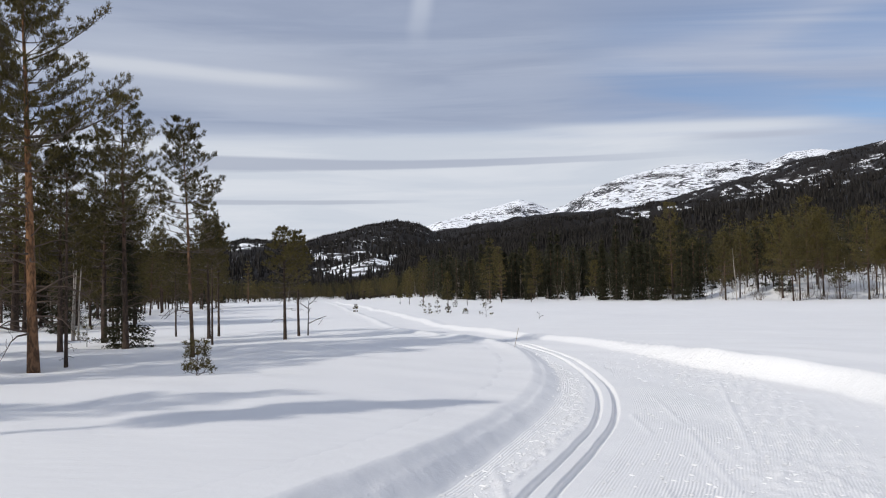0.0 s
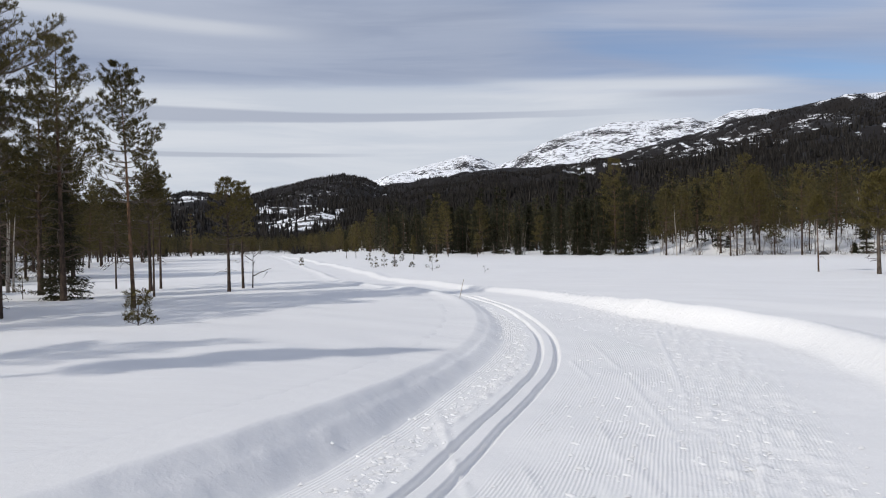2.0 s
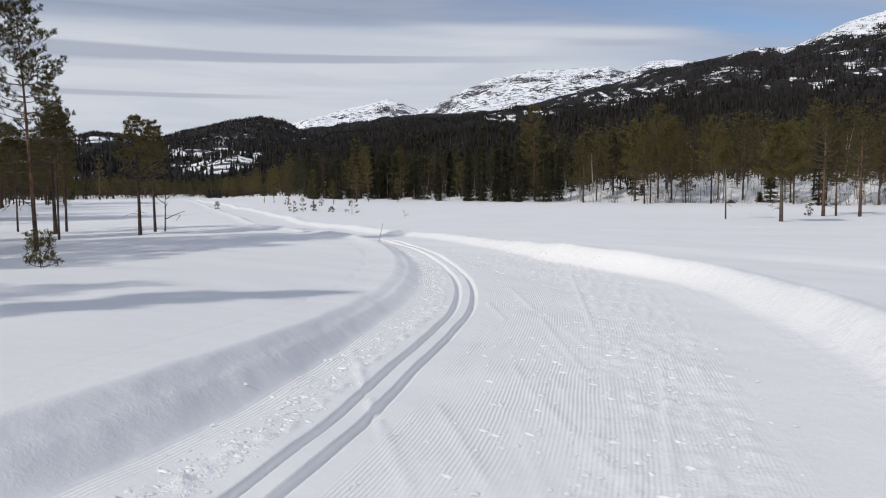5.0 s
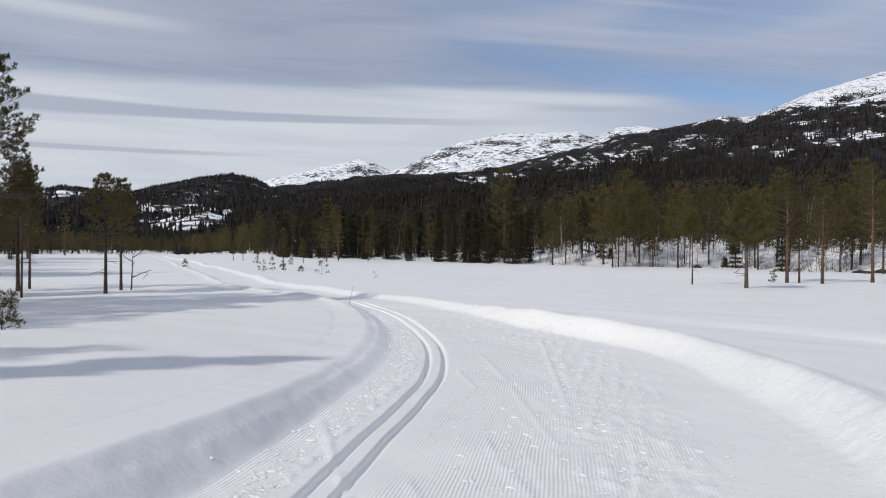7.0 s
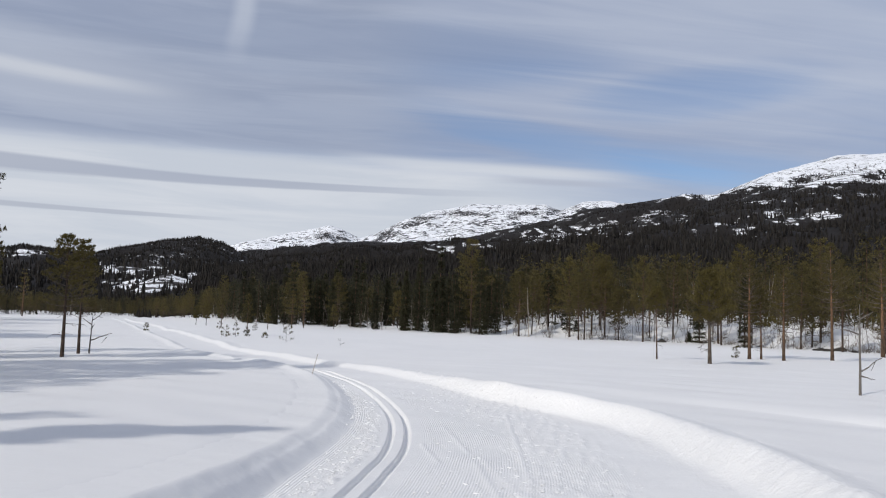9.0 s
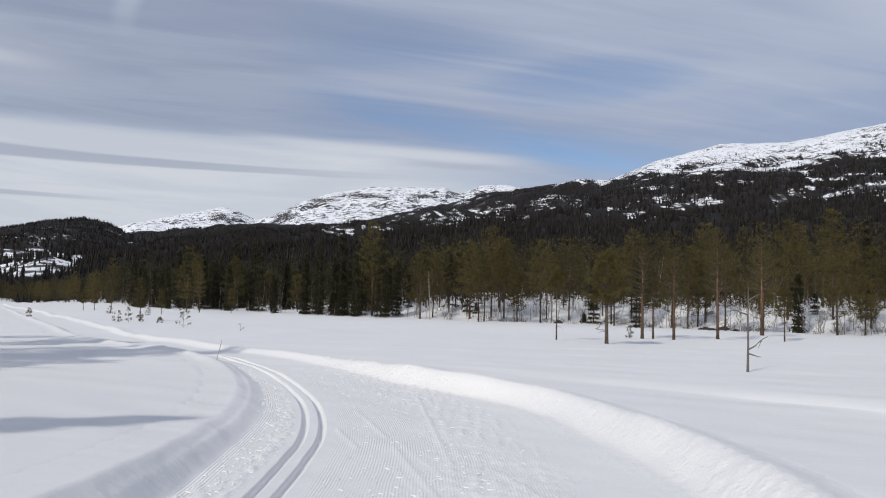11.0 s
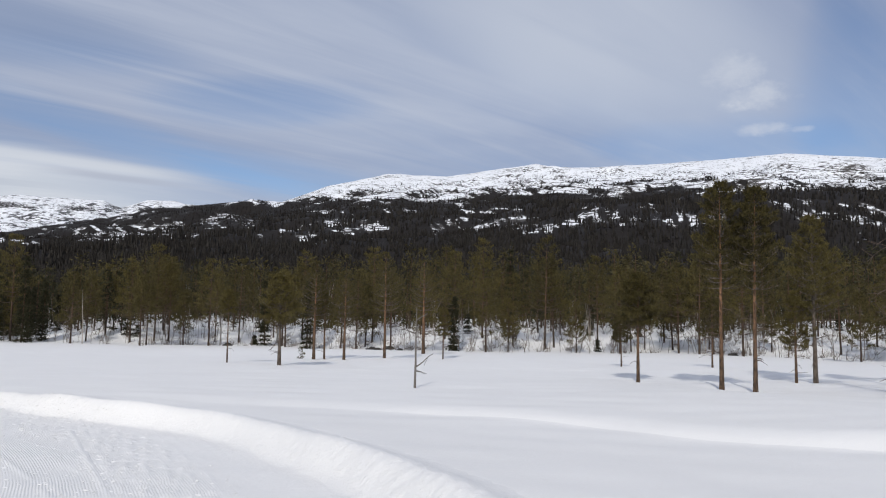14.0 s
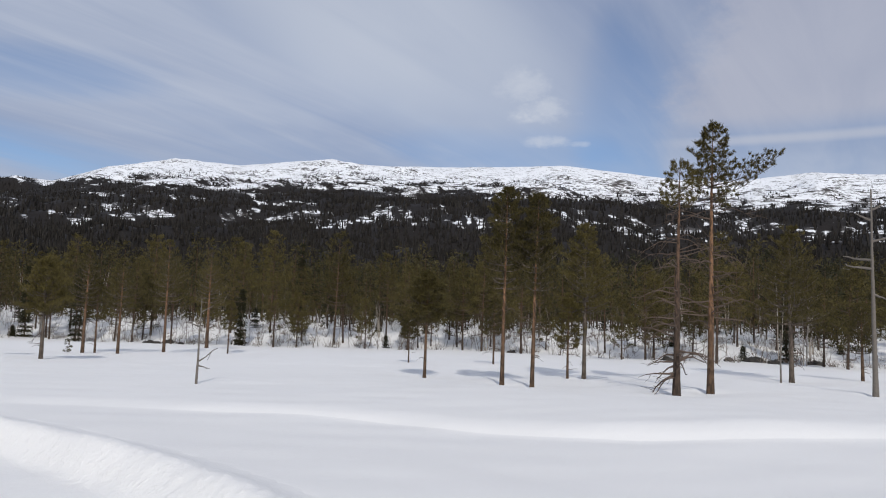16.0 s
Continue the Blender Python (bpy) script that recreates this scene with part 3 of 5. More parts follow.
def build_ground():
    def axis(lo, hi, step, g_lo, g_hi, reach):
        core = np.arange(lo, hi + step / 2, step)
        up, s, v = [], step, core[-1]
        while v < reach:
            s *= g_hi
            v += s
            up.append(v)
        dn, s, v = [], step, core[0]
        while v > -reach:
            s *= g_lo
            v -= s
            dn.append(v)
        return np.concatenate([dn[::-1], core, up])

    xs, ys = axis(-12, 28, 0.15, 1.07, 1.06, 4600), axis(0, 24, 0.15, 1.16, 1.06, 4600)
    x, y = np.meshgrid(xs, ys)
    z = land(x, y)
    near = (y > -12) & (y < 146) & (x > -30) & (x < 12)
    zt, left, right, _ = with_trail(x[near], y[near])
    # under the groomed strip the sheet lies a little deeper
    sunk = smooth(left, -0.55, -0.30) * smooth(right, -0.55, -0.30)
    z[near] = zt - 0.10 * sunk
    # hollows melted round the stems
    for wx, wy, wr, deep in WELLS:
        z -= deep * np.exp(-((x - wx) ** 2 + (y - wy) ** 2) / wr ** 2)
    nx, ny = len(xs), len(ys)
    i, j = np.meshgrid(np.arange(ny - 1), np.arange(nx - 1), indexing="ij")
    f = np.stack([i * nx + j, i * nx + j + 1, (i + 1) * nx + j + 1, (i + 1) * nx + j], -1).reshape(-1, 4)
    me = mesh_of("ground", np.stack([x, y, z], -1).reshape(-1, 3), f, SNOW)
    ledge = me.attributes.new("ledge", "FLOAT", "POINT")
    ledge.data.foreach_set("value", ledge_side(x, y).astype(np.float32).ravel())
    ob = new("ground", me)
    tagged(ob, "wide snow-covered bog with soft wind drifts and tree shadows", "snow", kind="structure")


def build_trail():
    line = TRACK
    seg = np.hypot(*np.diff(line, axis=0).T)
    s = np.concatenate([[0], np.cumsum(seg)])
    s0, s1, s2 = np.interp([2.0, 24.0], line[:, 1], s).tolist() + [s[-1] - 1]
    rows = np.concatenate([np.arange(np.interp(-8.0, line[:, 1], s), s0, 0.15), np.arange(s0, s1, 0.07), np.arange(s1, s1 + 12, 0.16), np.arange(s1 + 12, s2, 0.5)])
    cx, cy = np.interp(rows, s, line[:, 0]), np.interp(rows, s, line[:, 1])
    for _ in range(3):
        k = np.ones(9) / 9
        pad = lambda v: np.convolve(np.pad(v, 4, mode="reflect", reflect_type="odd"), k, "valid")
        cx, cy = pad(cx), pad(cy)
    tx, ty = np.gradient(cx, rows), np.gradient(cy, rows)
    ln = np.hypot(tx, ty)
    rx, ry = ty / ln, -tx / ln
    u = np.concatenate([np.arange(-4.4, -2.2, 0.09), np.arange(-2.2, -0.8, 0.035), np.arange(-0.8, -0.3, 0.03), np.arange(-0.3, 0.3, 0.0125), np.arange(0.3, 2.9, 0.03), np.arange(2.9, 6.2, 0.05)])
    x, y = cx[:, None] + rx[:, None] * u[None], cy[:, None] + ry[:, None] * u[None]
    z, left, right, far = with_trail(x, y)
    z += 0.001
    U = np.broadcast_to(u[None], x.shape)
    near = 1 - smooth(y, 20.0, 24.0)
    # the pair of classic grooves
    for side in (-0.115, 0.115):
        w = np.abs(U - side)
        z -= near * 0.055 * (1 - smooth(w, 0.026, 0.052))
    # a low shoulder on the left bank, and chopped snow beside the grooves
    wide = bank_width(y)
    z += near * 0.014 * smooth(left / wide, 0.36, 0.44) * (1 - smooth(left / wide, 0.48, 0.95))
    bank = np.exp(-((left - 0.5 * wide) / (0.42 * wide)) ** 2) * near
    V = np.broadcast_to(rows[:, None], x.shape)
    scraped = 0.0024 * waves(V + 0.3 * left, 0.12 * left, 0.16, 58, 3)
    z += bank * (0.002 * waves(x, y, 0.55, 51, 3) + scraped + 0.002 * waves(x, y, 0.13, 56, 2))
    chop = smooth(left - wide, 0.28, 0.46) * smooth(-U, 0.24, 0.36) * near
    z += chop * (0.040 * np.maximum(waves(x, y, 0.26, 52, 2) - 0.15, 0) + 0.002 * waves(x, y, 0.12, 53, 2))
    right_chop = smooth(U, 1.3, 1.8) * (1 - smooth(U, 2.5, 2.9)) * near
    z += right_chop * (0.028 * np.maximum(waves(x, y, 0.26, 54, 3) - 0.15, 0) + 0.002 * waves(x, y, 0.12, 55, 2))
    # skating strokes, left and right in turn
    r = rng_of(57)
    strokes = []
    for k in range(18):
        y0 = 3.4 + 0.62 * k + r.uniform(-0.15, 0.15)
        c = np.array([np.interp(y0, TRACK[:, 1], TRACK[:, 0]), y0])
        e = np.array([np.interp(y0 + 1, TRACK[:, 1], TRACK[:, 0]), y0 + 1]) - c
        e /= np.linalg.norm(e)
        out = np.array([e[1], -e[0]])
        a = (1 if k % 2 else -1) * r.uniform(0.18, 0.30)
        d = e + out * a
        m = c + out * (1.75 + 0.35 * np.sign(a) + r.uniform(-0.2, 0.2))
        ln = r.uniform(0.6, 1.1)
        strokes.append((m - d * ln, m + d * ln))
    for s in strokes:
        d = side_of(x, y, np.array(s))
        z += 0.006 * np.exp(-((d - 0.02) / 0.028) ** 2) - 0.0025 * np.exp(-((d + 0.03) / 0.030) ** 2)
    for (ax, ay), (bx, by) in SCRATCHES:
        d = side_of(x, y, np.array([(ax, ay), (bx, by)]))
        z += (0.018 if ax < 0.5 else 0.013) * np.exp(-((d - 0.02) / 0.026) ** 2) - 0.002 * np.exp(-((d + 0.03) / 0.025) ** 2)
    z -= 0.004 * (smooth(-right, 0.40, 0.90) + smooth(-left, 0.40, 0.90))
    inside = (right > -0.92) & (left > -0.92)
    nr, nu = x.shape
    i, j = np.meshgrid(np.arange(nr - 1), np.arange(nu - 1), indexing="ij")
    f = np.stack([i * nu + j, i * nu + j + 1, (i + 1) * nu + j + 1, (i + 1) * nu + j], -1).reshape(-1, 4)
    kept = inside[:-1, :-1] & inside[1:, :-1] & inside[:-1, 1:] & inside[1:, 1:]
    f = f[kept.ravel()]
    me = mesh_of("ski_trail", np.stack([x, y, z], -1).reshape(-1, 3), f, TRAIL)
    comb = me.attributes.new("comb", "FLOAT", "POINT")
    keep = smooth(right, 0.9, 1.5) * smooth(U, 0.30, 0.38) * (1 - 0.45 * smooth(U, 1.4, 1.9)) * (1 - smooth(U, 2.55, 2.85)) * (1 - far)
    comb.data.foreach_set("value", keep.astype(np.float32).ravel())
    rough = me.attributes.new("rough", "FLOAT", "POINT")
    face = np.exp(-((right - 0.30) / 0.42) ** 2) * (1 - far)
    chopped = np.clip(0.8 * chop + 0.5 * right_chop + 0.9 * face + 0.2 * bank, 0, 1)
    rough.data.foreach_set("value", chopped.astype(np.float32).ravel())
    foot = me.attributes.new("bank", "FLOAT", "POINT")
    foot.data.foreach_set("value", np.where(near > 0, left - wide + 0.40, 9.0).astype(np.float32).ravel())
    uv = me.uv_layers.new(name="trail")
    idx = np.empty(len(me.loops), dtype=np.int32)
    me.loops.foreach_get("vertex_index", idx)
    flat = np.stack([U, np.broadcast_to(rows[:, None], x.shape)], -1).reshape(-1, 2)
    uv.data.foreach_set("uv", flat[idx].astype(np.float32).ravel())
    tagged(new("ski_trail", me), "groomed cross-country ski trail with a pair of grooves", "ski trail", kind="structure")


build_ground()
build_trail()


def height_at(x, y):
    """Height of the snow at one place."""
    a, b = np.array([float(x)]), np.array([float(y)])
    return float(with_trail(a, b)[0][0]) if -30 < x < 12 and -12 < y < 146 else float(land(a, b)[0])


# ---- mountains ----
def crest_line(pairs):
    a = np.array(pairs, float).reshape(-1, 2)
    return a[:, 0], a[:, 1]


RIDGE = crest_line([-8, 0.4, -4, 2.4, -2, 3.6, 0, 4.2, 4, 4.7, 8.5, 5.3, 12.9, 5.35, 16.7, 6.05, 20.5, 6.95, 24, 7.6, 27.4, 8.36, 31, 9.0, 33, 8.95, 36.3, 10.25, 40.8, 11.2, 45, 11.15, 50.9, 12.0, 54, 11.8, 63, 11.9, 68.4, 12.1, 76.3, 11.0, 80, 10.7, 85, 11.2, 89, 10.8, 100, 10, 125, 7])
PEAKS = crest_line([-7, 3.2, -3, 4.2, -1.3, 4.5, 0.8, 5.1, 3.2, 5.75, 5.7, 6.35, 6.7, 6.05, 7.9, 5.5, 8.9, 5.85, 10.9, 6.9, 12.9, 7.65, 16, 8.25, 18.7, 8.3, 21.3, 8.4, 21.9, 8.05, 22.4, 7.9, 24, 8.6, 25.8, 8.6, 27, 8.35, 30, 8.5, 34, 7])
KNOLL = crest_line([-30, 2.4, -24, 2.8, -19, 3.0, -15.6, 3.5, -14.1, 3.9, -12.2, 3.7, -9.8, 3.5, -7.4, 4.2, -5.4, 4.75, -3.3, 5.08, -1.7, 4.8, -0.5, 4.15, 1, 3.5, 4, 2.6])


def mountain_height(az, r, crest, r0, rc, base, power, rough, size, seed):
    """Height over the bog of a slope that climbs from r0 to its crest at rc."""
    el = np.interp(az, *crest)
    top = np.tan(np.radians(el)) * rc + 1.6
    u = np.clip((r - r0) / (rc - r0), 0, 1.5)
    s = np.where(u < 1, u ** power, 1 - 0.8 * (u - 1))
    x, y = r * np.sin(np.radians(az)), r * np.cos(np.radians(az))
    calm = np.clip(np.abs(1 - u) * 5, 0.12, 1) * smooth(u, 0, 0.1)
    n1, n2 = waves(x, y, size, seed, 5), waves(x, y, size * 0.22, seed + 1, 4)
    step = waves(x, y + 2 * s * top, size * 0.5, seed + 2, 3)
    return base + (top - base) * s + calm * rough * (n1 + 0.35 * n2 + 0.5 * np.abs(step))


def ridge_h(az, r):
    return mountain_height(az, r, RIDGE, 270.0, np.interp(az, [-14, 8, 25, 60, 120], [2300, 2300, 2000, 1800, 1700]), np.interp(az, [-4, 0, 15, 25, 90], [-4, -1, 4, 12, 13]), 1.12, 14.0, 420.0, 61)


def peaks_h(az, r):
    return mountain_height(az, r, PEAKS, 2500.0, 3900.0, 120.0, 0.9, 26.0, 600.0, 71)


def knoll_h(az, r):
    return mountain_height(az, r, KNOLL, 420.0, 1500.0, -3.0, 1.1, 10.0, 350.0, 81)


def build_slope(name, fn, az0, az1, daz, r_list, mat, label, keep=None):
    az, r = np.meshgrid(np.arange(az0, az1, daz), r_list, indexing="ij")
    z = fn(az, r)
    x, y = r * np.sin(np.radians(az)), r * np.cos(np.radians(az))
    na, nr = az.shape
    i, j = np.meshgrid(np.arange(na - 1), np.arange(nr - 1), indexing="ij")
    f = np.stack([i * nr + j, (i + 1) * nr + j, (i + 1) * nr + j + 1, i * nr + j + 1], -1).reshape(-1, 4)[:, ::-1]
    me = mesh_of(name, np.stack([x, y, z], -1).reshape(-1, 3), f, mat)
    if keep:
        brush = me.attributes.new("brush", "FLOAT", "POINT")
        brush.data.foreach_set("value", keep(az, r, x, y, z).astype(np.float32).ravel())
    ob = new(name, me)
    return tagged(ob, label, "mountain", kind="structure")


def small_spires(x, y, z, h, w, rng, sides=5, tiers=((0.08, 0.72, 1.0), (0.45, 1.0, 0.66))):
    """Many small conifers as narrow ragged spires."""
    n = len(x)
    t = np.linspace(0, 2 * np.pi, sides, endpoint=False)[None] + rng.uniform(0, 6, n)[:, None]
    vs, fs, base = [], [], 0
    for lo, hi, k in tiers:
        rad = (w * k)[:, None] * rng.uniform(0.65, 1.3, (n, sides))
        ring = np.stack([x[:, None] + rad * np.cos(t), y[:, None] + rad * np.sin(t), z[:, None] + (h * lo)[:, None] + rng.uniform(-0.08, 0.08, (n, sides)) * h[:, None]], -1)
        tip = np.stack([x + rng.normal(0, 0.08, n) * w, y + rng.normal(0, 0.08, n) * w, z + h * hi], -1)[:, None]
        vs.append(np.concatenate([ring, tip], 1).reshape(-1, 3))
        i = np.arange(n)[:, None] * (sides + 1) + base
        j = np.arange(sides)[None]
        fs.append(np.stack([i + j, i + (j + 1) % sides, np.broadcast_to(i + sides, (n, sides))], -1).reshape(-1, 3))
        base += n * (sides + 1)
    return np.concatenate(vs), np.concatenate(fs)


def scatter_slope(name, fn, az0, az1, r0, r1, count, keep, h0, h1, seed, label):
    rng = rng_of(seed)
    az, r = rng.uniform(az0, az1, count), r0 + (r1 - r0) * rng.uniform(0, 1, count) ** 0.85
    x, y = r * np.sin(np.radians(az)), r * np.cos(np.radians(az))
    z = fn(az, r)
    ok = rng.uniform(0, 1, count) < keep(az, r, x, y, z)
    x, y, z, r = x[ok], y[ok], z[ok], r[ok]
    h = rng.uniform(h0, h1, len(x)) * (1 - 0.2 * smooth(r, 600, 1000) - 0.3 * smooth(r, 1200, 1750))
    w = h * rng.uniform(0.11, 0.19, len(x))
    near = r < 650
    v1, f1 = small_spires(x[near], y[near], z[near] - 0.4, h[near], w[near], rng)
    v2, f2 = small_spires(x[~near], y[~near], z[~near] - 0.4, h[~near], w[~near], rng, 3, ((0.02, 1.0, 1.15),))
    ob = new(name, mesh_of(name, np.concatenate([v1, v2]), np.concatenate([f1, f2 + len(v1)]), SHADED_FAR_NEEDLES, smooth=False))
    tagged(ob, label, "forest", kind="stuff")


OUTCROPS = ((15.8, 5.15, 3.0, 0.42), (21.0, 6.0, 3.0, 0.62), (25.2, 6.45, 3.4, 0.85), (29.3, 7.3, 2.2, 0.6), (34.0, 6.6, 2.0, 0.6), (38.0, 7.3, 2.6, 0.55), (45.3, 7.6, 2.4, 0.55), (51.0, 7.7, 3.0, 0.6), (56.0, 8.0, 3.0, 0.5), (57.0, 8.8, 3.4, 0.24), (37.5, 8.4, 2.4, 0.18), (41.0, 8.7, 2.2, 0.22), (48.5, 8.8, 2.6, 0.26), (62.0, 8.0, 3.0, 0.6), (66.0, 8.8, 3.0, 0.32), (70.5, 8.2, 2.4, 0.5), (74.5, 7.4, 3.0, 0.9), (80.0, 7.6, 3.2, 0.9), (87.0, 7.2, 3.0, 0.8))


def ridge_keep(az, r, x, y, z):
    """How thickly the forest stands on the ridge, 0 to 1."""
    el = np.degrees(np.arctan2(z - 1.6, r))
    line = np.interp(az, [0, 16, 22.4, 28.6, 33, 36, 41.5, 47.7, 53, 64, 74, 86], [9, 9, 7.7, 8.75, 8.65, 8.85, 9.3, 9.65, 9.9, 9.9, 9.3, 8.5])
    dense = smooth(line + 0.5 * waves(x, y, 200, 91, 4) - el, -0.35, 0.4)
    low = 0.5 + 0.3 * smooth(5.2 - el, 0, 1) * smooth(22 - az, 0, 4)
    dense = dense * (low + (1 - low) * smooth(waves(az * 2.2, el * 16, 8.0, 92, 3) + 0.6 * waves(x, y, 18, 90, 2), -0.66, -0.26))
    rag = 0.9 * waves(x, y, 120, 93, 3) + 0.6 * waves(x, y, 36, 94, 2)
    # on the outcrops small trees stand along the ledges
    ledges = smooth(waves(az * 13, el * 58, 8.0, 87, 2) + 0.4 * waves(x, y, 14, 88, 2), -0.15, 0.35)
    for a, e, ra, re in OUTCROPS:
        thin = 0.12 + 0.60 * ledges if a < 28 else 0.12 + 0.36 * ledges
        dense = dense * (thin + (1 - thin) * smooth(((az - a) / ra) ** 2 + ((el - e) / re) ** 2 + rag, 0.75, 1.1))
    sparse = 0.55 * smooth(waves(az * 2.2, el * 15, 8.0, 95, 3) + 0.4 * waves(x, y, 24, 89, 2), 0.0, 0.45) * smooth(line + 1.6 - el, 0, 1.2)
    return np.maximum(dense, sparse)


def peaks_keep(az, r, x, y, z):
    """Bare cliffs on the far peaks."""
    el = np.degrees(np.arctan2(z - 1.6, r))
    k = np.zeros_like(az)
    for a, e, ra, re in ((5.4, 5.6, 0.9, 0.36), (22.2, 8.0, 0.7, 0.25), (12.3, 7.15, 1.4, 0.2), (15.5, 7.6, 2.0, 0.22), (19.8, 7.7, 1.6, 0.2), (10.0, 5.9, 1.0, 0.2)):
        k = np.maximum(k, 0.42 * np.exp(-((az - a) / ra) ** 2 - ((el - e) / re) ** 2))
    return k


def knoll_keep(az, r, x, y, z):
    """How thickly the forest stands on the rounded hill, 0 to 1."""
    el = np.degrees(np.arctan2(z - 1.6, r))
    k = np.ones_like(az)
    rag = 1.0 * waves(x, y, 90, 97, 3) + 0.9 * waves(x, y, 26, 96, 2)
    for a, e, ra, re, low in ((-8.4, 2.5, 1.5, 0.32, 0.08), (-7.0, 1.5, 2.6, 0.42, 0.08), (-3.2, 2.05, 1.4, 0.24, 0.05), (-5.4, 2.6, 1.4, 0.24, 0.1), (-6.0, 1.9, 2.2, 0.5, 0.35), (-4.5, 3.7, 1.1, 0.5, 0.5), (-13.5, 3.3, 2.0, 0.22, 0.1)):
        k = np.minimum(k, low + (1 - low) * smooth(((az - a) / ra) ** 2 + ((el - e) / re) ** 2 + rag, 0.8, 1.1))
    speck = waves(x, y, 34, 98, 3) + 0.7 * waves(x, y, 13, 99, 2)
    slope = np.exp(-((az + 4.8) / 3.2) ** 2 - ((el - 2.9) / 0.9) ** 2)
    k = np.minimum(k, smooth(speck, -0.66 + 0.36 * slope, -0.26 + 0.36 * slope) + 0.28)
    return k


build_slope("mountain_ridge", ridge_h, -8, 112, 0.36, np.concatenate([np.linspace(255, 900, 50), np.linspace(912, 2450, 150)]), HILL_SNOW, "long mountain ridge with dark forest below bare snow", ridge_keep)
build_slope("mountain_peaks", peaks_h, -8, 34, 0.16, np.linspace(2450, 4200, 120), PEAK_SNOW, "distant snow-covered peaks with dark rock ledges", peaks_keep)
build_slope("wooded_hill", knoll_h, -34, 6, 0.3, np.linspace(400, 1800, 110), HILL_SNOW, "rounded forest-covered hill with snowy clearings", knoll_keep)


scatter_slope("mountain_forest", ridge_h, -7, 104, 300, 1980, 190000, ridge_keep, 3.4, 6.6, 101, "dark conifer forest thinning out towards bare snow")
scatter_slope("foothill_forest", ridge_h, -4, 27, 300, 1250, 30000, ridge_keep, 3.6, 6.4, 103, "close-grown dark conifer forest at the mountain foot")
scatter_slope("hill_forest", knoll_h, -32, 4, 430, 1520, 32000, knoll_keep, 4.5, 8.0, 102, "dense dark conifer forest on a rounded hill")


# ---- trees ----
def pine_meshes(seed, h, r0, crown, spread, lean=(0.0, 0.0), whorls=11, per=5, tufts=9, count=10, blade=0.15, width=0.03, dead=8, sides=8, bark_mat=None, upright=0.5, dead_len=1.0, shape=0.75, dead_low=0.35, dead_r=0.26, thin=0.0, fan=1.5, scatter=0.3, clump=1, clump_r=0.07, skirt=0, arms=()):
    """Trunk, limbs and crown of a Scots pine standing at the origin. crown: where the live crown starts, as a share of h."""
    rng = rng_of(seed)
    k = 12
    t = np.linspace(0, 1, k)
    wob = np.cumsum(rng.normal(0, 0.012 * h / 6, (k, 2)), 0) * t[:, None]
    path = np.stack([lean[0] * h * t + wob[:, 0], lean[1] * h * t + wob[:, 1], -0.25 + (h + 0.25) * t], -1)
    radii = r0 * (1 - 0.93 * t ** 1.15) + 0.25 * r0 * np.exp(-t * 22)
    stem = Tubes(sides)
    stem.add(path, radii)
    at = lambda q: np.array([np.interp(q, t, path[:, c]) for c in range(3)])
    limbs = Tubes(4 if sides > 5 else 3)
    cs, axs = [], []

    def limb(p0, rr, a, ln, rise, f, bare):
        """One live branch with its side twigs and needle tufts."""
        u = np.linspace(0, 1, 5)
        bend = rng.uniform(-0.18, 0.18)
        hx, hy = np.cos(a + bend * u), np.sin(a + bend * u)
        bp = p0 + np.stack([hx * ln * u, hy * ln * u, ln * (rise * u + (0.28 + 0.1 * rng.uniform()) * u ** 2.2)], -1)
        limbs.add(bp if sides > 5 else bp[::2], np.maximum(rr * 0.42 * (1 - 0.8 * (u if sides > 5 else u[::2])), 0.004))
        out = bp[-1] - bp[-2]
        out = out / (np.linalg.norm(out) + 1e-9)
        m = max(3 if f < 0.6 else 1, int(tufts * (0.5 + 0.6 * ln / (spread + 1e-6))))
        for e in range(m):
            if bare and rng.uniform() < 0.5:
                continue
            s = min(0.36 + 0.64 * (e + rng.uniform(0.2, 1.0)) / m, 1.0)
            c = np.array([np.interp(s, u, bp[:, i]) for i in range(3)])
            lat = np.array([-out[1], out[0], 0.0]) * (1 if e % 2 else -1)
            tw = ln * 0.34 * (1.15 - s) * rng.uniform(0.5, 1.3) + 0.05
            tip = c + (lat * 0.8 + out * 0.7 + np.array([0, 0, 0.35 + 0.3 * rng.uniform()])) * tw
            if sides > 5 and tw > 0.1:
                limbs.add(np.stack([c, (c + tip) / 2 + [0, 0, -0.02], tip]), [0.007, 0.005, 0.003])
            ax = tip - c
            ax /= np.linalg.norm(ax) + 1e-9
            cs.append(tip)
            axs.append(ax * 0.6 + np.array([0, 0, 0.55]))
            if tw > 0.16:
                cs.append((c + tip) / 2)
                axs.append(ax * 0.5 + np.array([0, 0, 0.6]))
        cs.append(bp[-1])
        axs.append(out * 0.5 + np.array([0, 0, 0.7]))

    for w in range(whorls):
        f = (w + rng.uniform(-0.3, 0.3)) / (whorls - 0.4)
        f = min(max(f, 0), 0.985)
        q = crown + (1 - crown) * f
        length0 = spread * (1 - f) ** shape * (0.72 + 0.28 * min(1, f * 5)) + 0.10 * spread
        turn = rng.uniform(0, 6.28)
        for b in range(max(2, per - (f > 0.85))):
            bare = f < thin
            if rng.uniform() < (0.35 if bare else 0.10):
                continue
            a = turn + 6.283 * b / per + rng.uniform(-0.45, 0.45)
            limb(at(q), r0 * (1 - 0.93 * q ** 1.15), a, length0 * rng.uniform(0.55, 1.2), -0.10 + upright * f + rng.uniform(-0.12, 0.14), f, bare)
